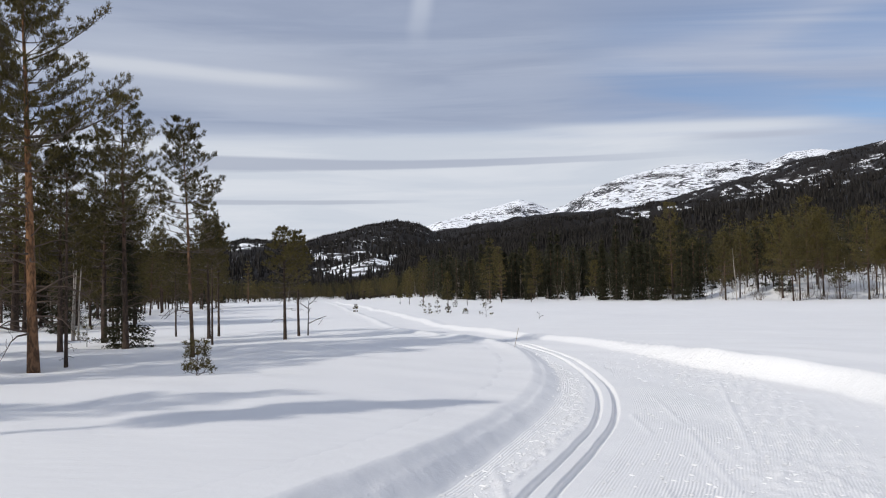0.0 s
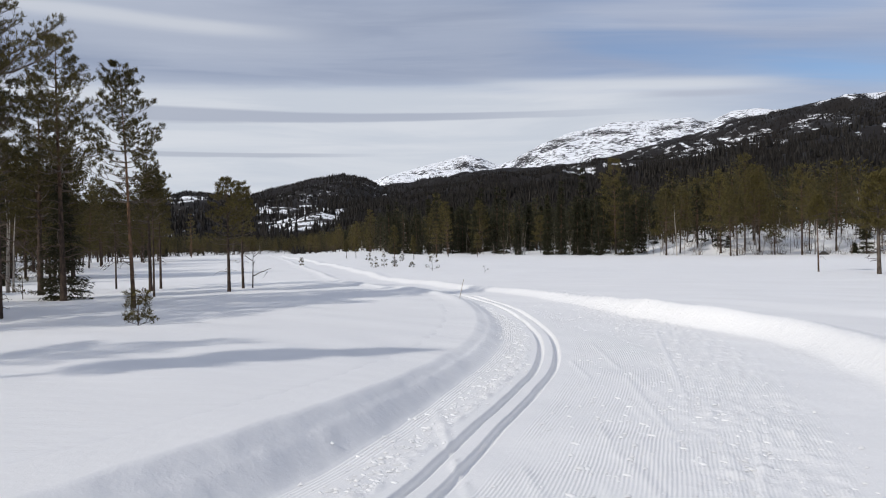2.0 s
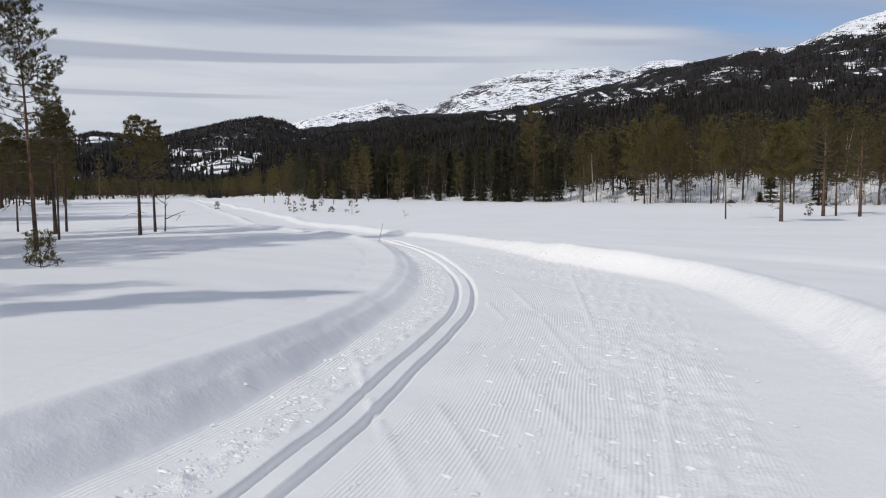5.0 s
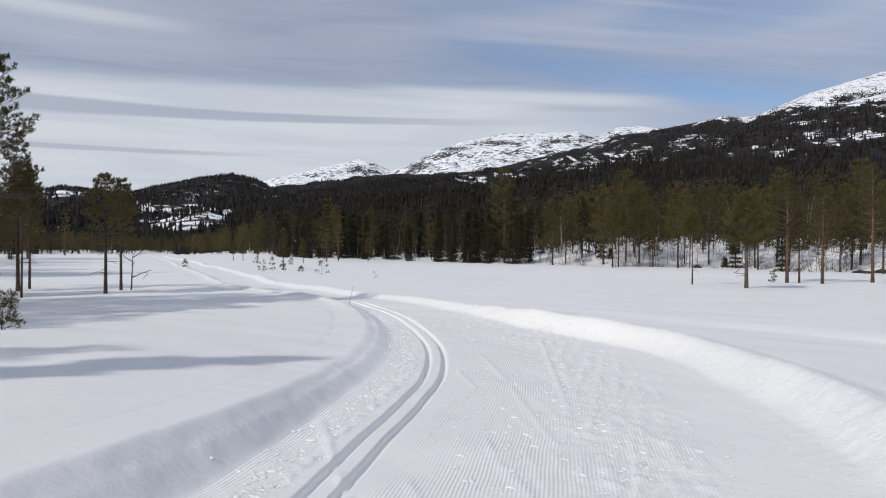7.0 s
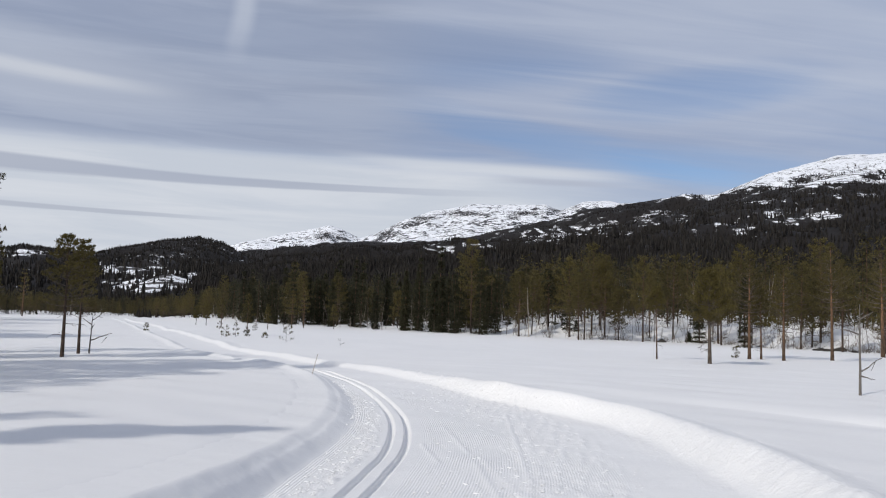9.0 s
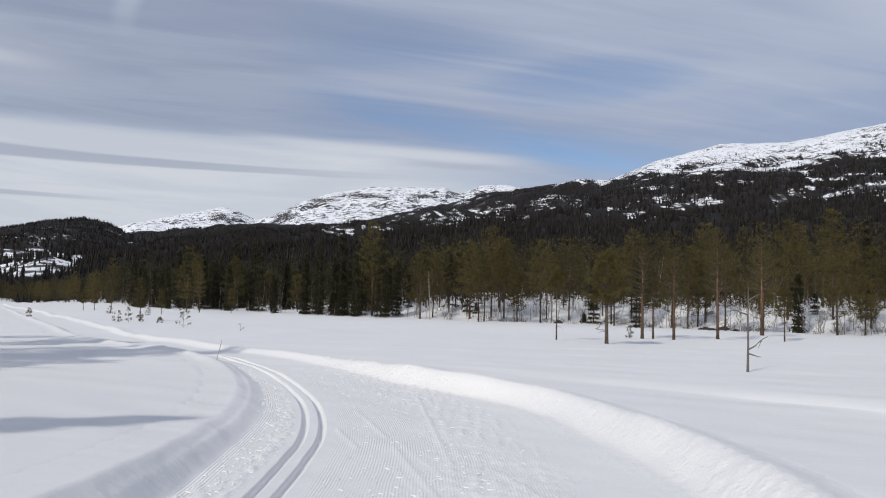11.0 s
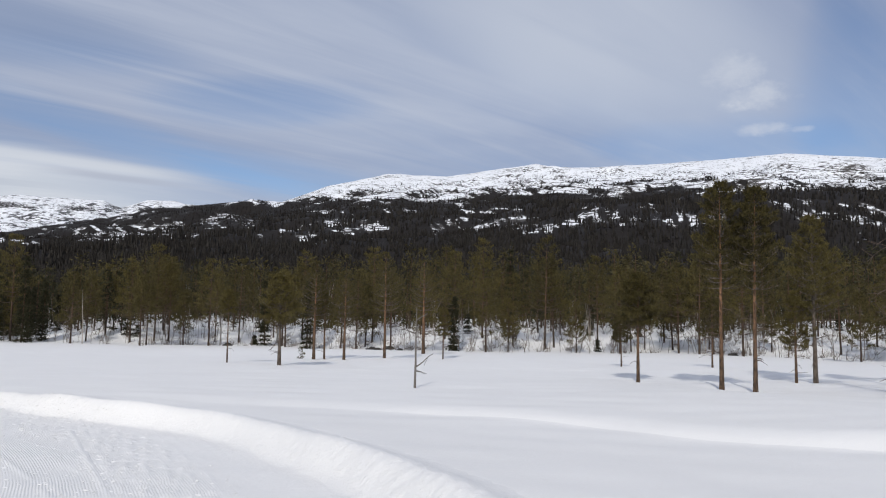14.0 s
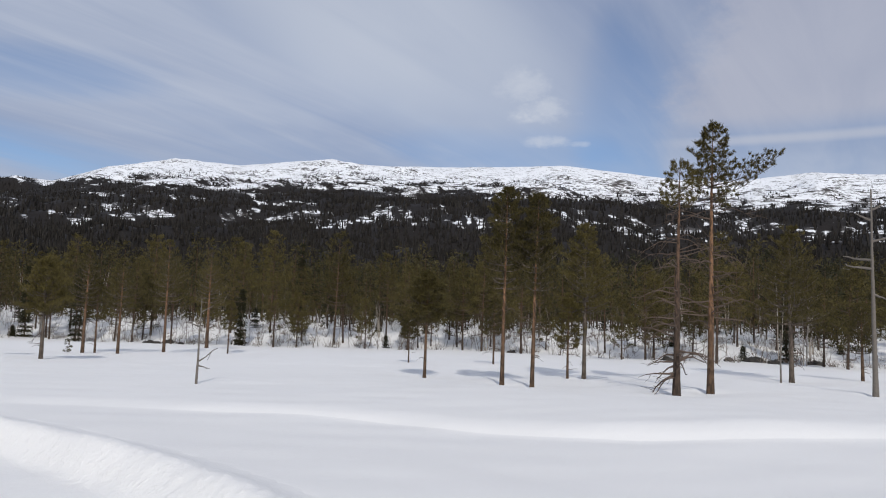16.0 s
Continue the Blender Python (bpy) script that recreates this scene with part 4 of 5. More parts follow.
    # single longer boughs: share of the height, direction, length, rise
    for q, a, ln, rise in arms:
        limb(at(q), 1.5 * r0 * (1 - 0.93 * q ** 1.15), a, ln, rise, 0.3, False)
    cs.append(at(1.0))
    axs.append(np.array([0, 0, 1.0]))
    bare_branches = []
    for b in range(dead + skirt):
        one = limbs.fork() if sides > 5 else limbs
        if sides > 5:
            bare_branches.append(one)
        low = b >= dead
        q = rng.uniform(0.6, 1.3) / h if low else crown * rng.uniform(dead_low, 1.02)
        p0, rr = at(q), r0 * (1 - 0.93 * q ** 1.15)
        a, ln = rng.uniform(0, 6.28), dead_len * spread * rng.uniform(0.25, 0.8)
        u = np.linspace(0, 1, 6)
        drop = rng.uniform(-0.35, 0.25)
        if low:
            ln, drop = rng.uniform(0.5, 1.25), -rng.uniform(0.15, 0.75)
            a = 1.85 + rng.normal(0, 0.5) if rng.uniform() < 0.75 else a
        bp = p0 + np.stack([np.cos(a + 0.5 * u * rng.uniform(-1, 1)) * ln * u, np.sin(a) * ln * u, ln * (drop * u + 0.2 * np.sin(u * rng.uniform(2, 6)) * u)], -1)
        one.add(bp, np.maximum(rr * dead_r * (1 - 0.85 * u), 0.004))
        if sides > 5 and ln > 0.5:
            for _ in range(3):
                s = rng.uniform(0.4, 0.9)
                c = np.array([np.interp(s, u, bp[:, i]) for i in range(3)])
                e = c + rng.normal(0, 1, 3) * 0.16 * ln + np.array([np.cos(a), np.sin(a), -0.2]) * 0.18 * ln
                one.add(np.stack([c, (c + e) / 2 + rng.normal(0, 0.02, 3), e]), [0.007, 0.005, 0.003])
    cs, axs = np.repeat(np.array(cs), clump, 0), np.repeat(np.array(axs), clump, 0)
    cs = cs + (rng.normal(0, clump_r, cs.shape) * np.array([1, 1, 0.6]) if clump > 1 else 0)
    v, f = blades(cs, axs, rng, count, blade, width, fan, scatter)
    mat = bark_mat or PINE_BARK
    return *wood_meshes(stem, mat, limbs, GREY_BARK if sides > 5 else TWIG), mesh_of("crown", v, f, PINE_NEEDLES, smooth=False), *[b.mesh("branch", TWIG) for b in bare_branches]


def place(name, meshes, x, y, label, category, group="", turn=0.0, sink=0.0, parts=("trunk", "branchwork", "crown"), scale=1.0):
    root = new(name)
    root.empty_display_size = 0.3
    for k, me in enumerate(meshes):
        nm = parts[k] if k < len(parts) else "branch"
        part(nm, me, root, kind="stuff" if nm == "branchwork" else "")
    root.matrix_basis = pose(x, y, height_at(x, y) - sink, 0, 0, turn) @ Matrix.Diagonal((scale, scale, scale, 1))
    return tagged(root, label, category, group)


def spruce_meshes(seed, h, r0, spread, count=5, tiers=16, per=7, blade=0.28, width=0.09, bare=0.04, sides=6):
    rng = rng_of(seed)
    stem, limbs = Tubes(sides), Tubes(3)
    t = np.linspace(0, 1, 8)
    stem.add(np.stack([0 * t, 0 * t, -0.25 + (h + 0.25) * t], -1), r0 * (1 - 0.95 * t))
    cs, axs = [], []
    for w in range(tiers):
        f = (w + rng.uniform(-0.3, 0.3)) / tiers
        z = h * (bare + (0.97 - bare) * max(f, 0))
        ln0 = spread * (1 - max(f, 0)) ** 0.85 + 0.06
        turn = rng.uniform(0, 6.28)
        for b in range(per):
            a = turn + 6.283 * b / per + rng.uniform(-0.3, 0.3)
            ln = ln0 * rng.uniform(0.65, 1.15)
            u = np.linspace(0, 1, 4)
            bp = np.stack([np.cos(a) * ln * u, np.sin(a) * ln * u, z + ln * (-0.38 * u + 0.22 * u ** 2)], -1)
            if sides > 5 or w % 3 == 0:
                limbs.add(bp[[0, 1, 3]], np.maximum(0.02 * (1 - 0.8 * u[[0, 1, 3]]) * h / 6, 0.004))
            for s in np.arange(0.25, 1.01, 0.19 if ln > 0.6 else 0.3):
                c = np.array([np.interp(s, u, bp[:, i]) for i in range(3)])
                for sg in (-1, 1):
                    cs.append(c + np.array([-np.sin(a), np.cos(a), 0]) * sg * 0.12 * ln)
                    axs.append(np.array([np.cos(a) * 0.6 - np.sin(a) * sg * 0.6, np.sin(a) * 0.6 + np.cos(a) * sg * 0.6, -0.35]))
    cs.append(np.array([0, 0, h - 0.1]))
    axs.append(np.array([0, 0, 1.0]))
    v, f = blades(np.array(cs), np.array(axs), rng, count, blade, width, 0.6)
    return *wood_meshes(stem, DARK_BARK, limbs, TWIG), mesh_of("crown", v, f, SPRUCE_NEEDLES, smooth=False)


def birch_meshes(seed, h, r0, stems=1, twigs=42):
    """A bare birch: pale slim stems and a haze of thin brown twigs."""
    rng = rng_of(seed)
    stem, tw = Tubes(6), Tubes(3)
    for k in range(stems):
        t = np.linspace(0, 1, 7)
        a = rng.uniform(0, 6.28)
        off = 0.12 * (stems > 1)
        hh = h * rng.uniform(0.75, 1.0)
        bow = rng.uniform(0.02, 0.10) * hh
        p = np.stack([np.cos(a) * (off + bow * t ** 1.5), np.sin(a) * (off + bow * t ** 1.5), -0.2 + (hh + 0.2) * t], -1)
        p[1:, :2] += rng.normal(0, 0.02 * hh / 6, (6, 2))
        stem.add(p, r0 * (1 - 0.9 * t) + 0.004)
        for _ in range(twigs // stems):
            q = rng.uniform(0.22, 0.98)
            c = np.array([np.interp(q, t, p[:, i]) for i in range(3)])
            b, ln = rng.uniform(0, 6.28), hh * 0.22 * (1.1 - q) * rng.uniform(0.5, 1.3) + 0.2
            u = np.linspace(0, 1, 4)
            bp = c + np.stack([np.cos(b) * ln * u, np.sin(b) * ln * u, ln * (1.0 * u - 0.25 * u ** 2)], -1)
            tw.add(bp, np.maximum(r0 * 0.25 * (1 - 0.8 * u), 0.006))
            for _ in range(3):
                s = rng.uniform(0.3, 1.0)
                c2 = np.array([np.interp(s, u, bp[:, i]) for i in range(3)])
                e = c2 + rng.normal(0, 1, 3) * 0.2 * ln + np.array([np.cos(b), np.sin(b), 0.6]) * 0.22 * ln
                tw.add(np.stack([c2, e]), [0.006, 0.004])
    return wood_meshes(stem, BIRCH_BARK, tw, TWIG)


# ---- single trees by the trail, on the left ----
LEFT_GROUP = "pines beside the bog"
SLIM = dict(whorls=14, per=6, tufts=6, count=26, blade=0.072, width=0.015, fan=1.0, scatter=0.28)
AIRY = dict(whorls=17, per=6, tufts=7, count=26, blade=0.072, width=0.015, fan=1.0, scatter=0.28)
BUSHY = dict(whorls=16, per=7, tufts=7, count=24, blade=0.095, width=0.020, fan=1.1, scatter=0.3)
place("pine_tree", pine_meshes(1, 8.50, 0.108, 0.48, 1.25, (-0.035, 0.0), 17, 7, 12, 26, 0.082, 0.016, 34, 12, bark_mat=ORANGE_BARK, upright=0.6, shape=0.32, thin=0.15, fan=1.0, scatter=0.3, dead_low=0.2, dead_len=1.8, arms=((0.57, 0.05, 2.3, -0.02), (0.60, 0.25, 2.0, 0.10), (0.55, -0.2, 1.7, 0.0), (0.75, 0.1, 1.6, 0.35))), -8.29, 16.1, "tall old pine with orange bark, wide crown and bare lower branches", "tree", LEFT_GROUP)
place("pine_tree", pine_meshes(2, 5.30, 0.042, 0.62, 0.75, (0.0, 0.0), dead=26, dead_len=0.9, dead_low=0.1, thin=0.3, bark_mat=DARK_BARK, **SLIM), -7.88, 16.6, "slim pine with many short dead twigs on its stem", "tree", LEFT_GROUP)
place("pine_tree", pine_meshes(3, 7.60, 0.092, 0.5, 1.35, (-0.012, 0.0), dead=18, thin=0.3, bark_mat=DARK_BARK, **BUSHY), -9.39, 23.5, "straight dark-stemmed pine with a dense narrow crown", "tree", LEFT_GROUP)
place("pine_tree", pine_meshes(4, 5.55, 0.052, 0.46, 1.05, (-0.03, 0.0), dead=14, thin=0.35, shape=0.72, **AIRY), -5.9, 18.7, "slim straight pine with an airy pointed crown", "tree", LEFT_GROUP)
place("pine_tree", pine_meshes(5, 5.10, 0.068, 0.5, 0.85, (-0.01, 0.0), dead=10, thin=0.3, bark_mat=DARK_BARK, **SLIM), -8.32, 28.2, "young pine with a narrow crown", "tree", LEFT_GROUP)
place("pine_tree", pine_meshes(6, 3.60, 0.036, 0.62, 0.5, (0.0, 0.0), dead=10, thin=0.3, bark_mat=DARK_BARK, **SLIM), -6.87, 23.6, "thin young pine with few needles", "tree", LEFT_GROUP)
place("pine_tree", pine_meshes(7, 3.55, 0.06, 0.46, 0.8, (0.0, 0.0), dead=8, thin=0.25, bark_mat=DARK_BARK, **SLIM), -5.09, 25.5, "small bog pine with a flat bushy crown", "tree", LEFT_GROUP)
place("pine_tree", pine_meshes(8, 3.65, 0.052, 0.55, 0.7, (0.0, 0.0), dead=8, thin=0.25, bark_mat=DARK_BARK, **SLIM), -5.17, 28.35, "small bog pine with a flat bushy crown", "tree", LEFT_GROUP)
place("pine_tree", pine_meshes(9, 4.10, 0.05, 0.5, 0.65, (0.0, 0.0), dead=8, thin=0.3, bark_mat=DARK_BARK, **SLIM), -8.54, 30.2, "thin young pine with few needles", "tree", LEFT_GROUP)
place("pine_tree", pine_meshes(10, 3.70, 0.04, 0.6, 0.55, (0.0, 0.0), dead=8, thin=0.3, bark_mat=DARK_BARK, **SLIM), -10.3, 30.6, "thin young pine with few needles", "tree", LEFT_GROUP)
place("pine_tree", pine_meshes(11, 6.50, 0.10, 0.42, 1.3, (0.0, 0.0), dead=14, bark_mat=DARK_BARK, **BUSHY), -11.4, 26.7, "dark-stemmed pine with a dense crown", "tree", LEFT_GROUP)
place("pine_tree", pine_meshes(12, 5.70, 0.085, 0.42, 1.15, (0.0, 0.0), dead=14, bark_mat=DARK_BARK, **BUSHY), -10.9, 22.6, "dark-stemmed pine with a dense crown", "tree", LEFT_GROUP)
place("pine_tree", pine_meshes(13, 9.90, 0.2, 0.38, 2.2, (0.0, 0.0), dead=14, bark_mat=DARK_BARK, **BUSHY), -22.0, 40.8, "thick dark-stemmed pine at the edge of the wood", "tree", LEFT_GROUP)
place("pine_tree", pine_meshes(14, 8.10, 0.10, 0.42, 1.5, (0.0, 0.0), dead=18, bark_mat=DARK_BARK, **BUSHY), -12.6, 21.5, "dark-stemmed pine with a dense crown", "tree", LEFT_GROUP)
place("pine_tree", pine_meshes(15, 8.70, 0.11, 0.5, 1.5, (0.0, 0.0), dead=18, **BUSHY), -10.9, 17.6, "pine with a broad crown and bare lower branches", "tree", LEFT_GROUP)
place("spruce_tree", spruce_meshes(16, 3.8, 0.07, 0.95, 9, 17, 7, 0.13, 0.036), -10.0, 24.9, "dark spruce with drooping branches down to the snow", "tree")

# pines further along the edge of the bog, whose shadows reach the trail
for sd, x, y, h, cr, sp in ((21, -10.8, 2.6, 8.6, 0.72, 0.42), (22, -12.7, 3.1, 8.2, 0.42, 1.0), (23, -15.5, 6.4, 9.6, 0.5, 1.3), (24, -12.5, 11.0, 9.0, 0.5, 1.3), (25, -16.5, 11.5, 10.0, 0.5, 1.5)):
    place("pine_tree", pine_meshes(sd, h, 0.11, cr, sp, dead=8, shape=0.5, **BUSHY), x, y, "straight pine at the edge of the bog", "tree", LEFT_GROUP)

# ---- single trees on the right ----
RIGHT_GROUP = "pines on the open bog"
place("pine_tree", pine_meshes(31, 6.25, 0.105, 0.80, 0.75, (0.03, 0.0), 8, 5, 5, 30, 0.09, 0.015, 44, 10, fan=1.25, scatter=0.18, bark_mat=DARK_BARK, dead_len=2.5, dead_low=0.16, dead_r=0.36, skirt=8), 21.67, 5.78, "half-dead pine with a small top and many long bare branches", "tree", RIGHT_GROUP)
place("pine_tree", pine_meshes(32, 7.75, 0.10, 0.68, 0.85, (0.045, 0.0), 13, 6, 6, 30, 0.095, 0.016, 24, 10, thin=0.15, shape=0.7, fan=1.25, scatter=0.2, dead_len=2.6, dead_r=0.34, arms=((0.77, -1.31, 1.9, 0.12), (0.79, -1.1, 1.6, 0.18), (0.76, -1.5, 1.7, 0.02), (0.74, -1.0, 1.4, 0.05))), 23.34, 5.24, "tall pine with orange bark and an open top crown", "tree", RIGHT_GROUP)
place("pine_tree", pine_meshes(33, 5.75, 0.07, 0.50, 0.95, (0.015, 0.0), dead=14, shape=0.8, thin=0.2, **BUSHY), 21.15, 10.71, "pine with orange bark and a green crown", "tree", RIGHT_GROUP)
place("pine_tree", pine_meshes(34, 5.50, 0.068, 0.52, 0.85, (0.02, 0.0), dead=12, shape=0.75, thin=0.2, **BUSHY), 21.03, 9.70, "pine with orange bark and a green crown", "tree", RIGHT_GROUP)
place("pine_tree", pine_meshes(35, 3.30, 0.06, 0.55, 0.75, (0.01, 0.0), dead=8, **BUSHY), 21.95, 13.86, "small pine standing alone in the snow", "tree", RIGHT_GROUP)
place("pine_tree", pine_meshes(36, 3.00, 0.055, 0.4, 0.6, (0.0, 0.0), dead=8, **SLIM), 27.42, 11.11, "small pine with low branches", "tree", RIGHT_GROUP)
place("pine_tree", pine_meshes(37, 5.55, 0.085, 0.45, 1.1, (0.015, 0.0), dead=14, bark_mat=GREY_BARK, **BUSHY), 27.69, 10.58, "grey-stemmed pine with a bushy crown", "tree", RIGHT_GROUP)
place("pine_tree", pine_meshes(38, 6.00, 0.10, 0.4, 1.5, (0.0, 0.0), dead=14, bark_mat=GREY_BARK, **BUSHY), 33.76, 4.31, "grey-stemmed pine with a bushy crown", "tree", RIGHT_GROUP)
place("pine_tree", pine_meshes(39, 3.10, 0.075, 0.4, 0.8, (0.0, 0.0), dead=8, **SLIM), 36.85, 1.99, "small pine with low branches", "tree", RIGHT_GROUP)
place("pine_tree", pine_meshes(40, 3.70, 0.085, 0.48, 1.0, (0.0, 0.0), dead=14, dead_len=0.9, bark_mat=GREY_BARK, **BUSHY), 18.43, 28.7, "small bog pine with a flat crown and bare twigs", "tree", RIGHT_GROUP)
place("pine_tree", pine_meshes(41, 3.10, 0.04, 0.7, 0.45, (0.0, 0.0), dead=6, **SLIM), 17.9, 32.0, "thin pole-like young pine", "tree", RIGHT_GROUP)
for sd, x, y, h, r, sp in ((42, 25.4, 36.0, 5.2, 0.09, 1.1), (43, 26.1, 36.0, 3.6, 0.06, 0.7), (44, 26.3, 34.5, 4.7, 0.08, 1.0), (45, 28.9, 34.2, 5.8, 0.085, 1.1), (46, 38.3, 41.0, 6.6, 0.12, 1.3), (47, 33.1, 33.8, 3.0, 0.045, 0.5), (48, 33.1, 21.6, 2.6, 0.04, 0.5), (49, 34.4, 17.6, 3.0, 0.05, 0.7)):
    place("pine_tree", pine_meshes(sd, h, r, 0.48, sp, dead=10, **SLIM), x, y, "slender bog pine with a light crown", "tree", RIGHT_GROUP)

for sd, x, y, h, r, sp in ((91, 0.34, 56.2, 2.8, 0.04, 0.42), (92, 2.33, 77.3, 2.2, 0.04, 0.4), (93, -3.8, 89.0, 2.3, 0.045, 0.4), (94, 10.3, 93.0, 2.8, 0.045, 0.5), (95, 6.76, 92.0, 4.6, 0.07, 0.8), (96, 5.3, 90.0, 4.0, 0.06, 0.7), (97, -31.4, 128.0, 7.0, 0.1, 1.2), (98, -4.99, 92.0, 2.1, 0.04, 0.4), (99, -2.1, 84.0, 3.0, 0.05, 0.5)):
    place("pine_tree", pine_meshes(sd, h, r, 0.4, sp, whorls=8, per=4, tufts=4, count=10, blade=0.16, width=0.05, dead=6, sides=6), x, y, "slender young pine growing far out on the bog", "tree", "young pines along the trail")


def dead_tree(seed, h, r, branches):
    rng = rng_of(seed)
    stem, limbs = Tubes(9), []
    t = np.linspace(0, 1, 9)
    p = np.stack([0.02 * h * t + np.cumsum(rng.normal(0, 0.01, 9)) * t, np.cumsum(rng.normal(0, 0.01, 9)) * t, -0.25 + (h + 0.25) * t], -1)
    stem.add(p, r * (1 - 0.75 * t) + 0.2 * r * np.exp(-20 * t))
    for q, a, ln, rise in branches:
        c = np.array([np.interp(q, t, p[:, i]) for i in range(3)])
        u = np.linspace(0, 1, 6)
        wig = np.cumsum(rng.normal(0, 0.05 * ln, (6, 3)), 0) * u[:, None]
        one = Tubes(4)
        limbs.append(one)
        one.add(c + np.stack([np.cos(a) * ln * u, np.sin(a) * ln * u, rise * ln * u], -1) + wig, r * 0.5 * (1 - 0.8 * u) + 0.004)
        e = c + np.array([np.cos(a) * ln, np.sin(a) * ln, rise * ln]) * 0.7
        one.add(np.stack([e, e + rng.normal(0, 0.3 * ln, 3)]), [0.012, 0.005])
    return stem.mesh("trunk", DEAD_WOOD), *[b.mesh("branch", DEAD_WOOD) for b in limbs]


VIEW_R = radians(-45)
place("dead_tree", dead_tree(51, 2.0, 0.034, [(0.34, VIEW_R + 0.2, 0.42, 0.75), (0.30, VIEW_R, 0.25, -0.3), (0.7, 2.4, 0.3, 0.5), (0.85, VIEW_R, 0.25, 0.6)]), 13.25, 14.8, "thin dead snag with a crooked side branch", "dead tree", parts=("trunk",))
place("dead_tree", dead_tree(52, 6.2, 0.085, [(0.62, 1.9, 0.9, -0.05), (0.66, 1.6, 0.7, 0.1), (0.75, -1.2, 0.6, 0.2), (0.85, 2.0, 0.5, 0.3), (0.9, -0.8, 0.4, 0.4), (0.5, -1.5, 0.5, -0.2)]), 27.0, 1.24, "bare grey dead pine standing in the snow", "dead tree", parts=("trunk",))
place("dead_tree", dead_tree(53, 1.9, 0.045, [(0.8, 1.7, 0.3, 0.6), (0.6, -1.0, 0.2, 0.4)]), 32.7, 4.57, "short crooked dead stem in the snow", "dead tree", parts=("trunk",))
place("dead_tree", dead_tree(54, 1.25, 0.035, [(0.45, -0.1, 0.75, 0.25), (0.8, 2.5, 0.4, 0.5), (0.9, 0.4, 0.3, 0.6), (0.7, 1.5, 0.3, 0.5)]), -4.89, 28.6, "small crooked dead sapling with an arching branch", "dead tree", parts=("trunk",))


# ---- saplings and bushes sticking out of the snow ----
def sapling(seed, h, spread):
    return pine_meshes(seed, h, 0.012 * h + 0.004, 0.30, spread, whorls=4, per=3, tufts=2, count=12, blade=0.075, width=0.02, dead=3, sides=6, fan=1.6)


for sd, x, y, h, sp in ((61, 2.30, 43.0, 0.95, 0.36), (62, -0.92, 50.0, 0.62, 0.26), (63, -0.37, 50.6, 0.95, 0.16), (64, 0.3, 51.5, 0.6, 0.16), (65, 1.40, 50.6, 0.32, 0.18), (66, -11.3, 25.2, 0.9, 0.3), (68, -6.4, 58.0, 0.5, 0.2), (71, -1.9, 72.0, 0.7, 0.25), (72, 1.1, 72.0, 0.6, 0.25), (73, 25.2, 36.9, 0.55, 0.25)):
    place("pine_sapling", sapling(sd, h, sp), x, y, "small pine sapling sticking out of the snow", "sapling", "saplings on the bog")
place("pine_bush", pine_meshes(69, 0.50, 0.012, 0.30, 0.21, (0.05, 0.0), 5, 4, 3, 12, 0.055, 0.013, 12, 6, upright=0.2, shape=0.25, fan=1.4, dead_low=0.1, clump=2, clump_r=0.025), -4.05, 13.0, "small bushy young pine half buried in snow", "bush")
place("twig", dead_tree(70, 0.42, 0.012, [(0.5, 0.3, 0.2, 0.6), (0.8, 2.4, 0.12, 0.4)]), 4.83, 40.2, "bare forked twig sticking out of the snow", "twig", parts=("stem",))

# ---- marker pole ----
pole = Tubes(8)
t = np.linspace(0, 1, 7)
pole.add(np.stack([0.20 * t, 0.02 * t, -0.3 + 0.86 * t], -1), 0.008 - 0.003 * t)
marker = new("marker_pole", pole.mesh("marker_pole", BAMBOO))
marker.matrix_basis = pose(1.58, 18.95, height_at(1.58, 18.95) - 0.1)
tagged(marker, "thin leaning bamboo pole stuck in the snow bank", "marker pole")


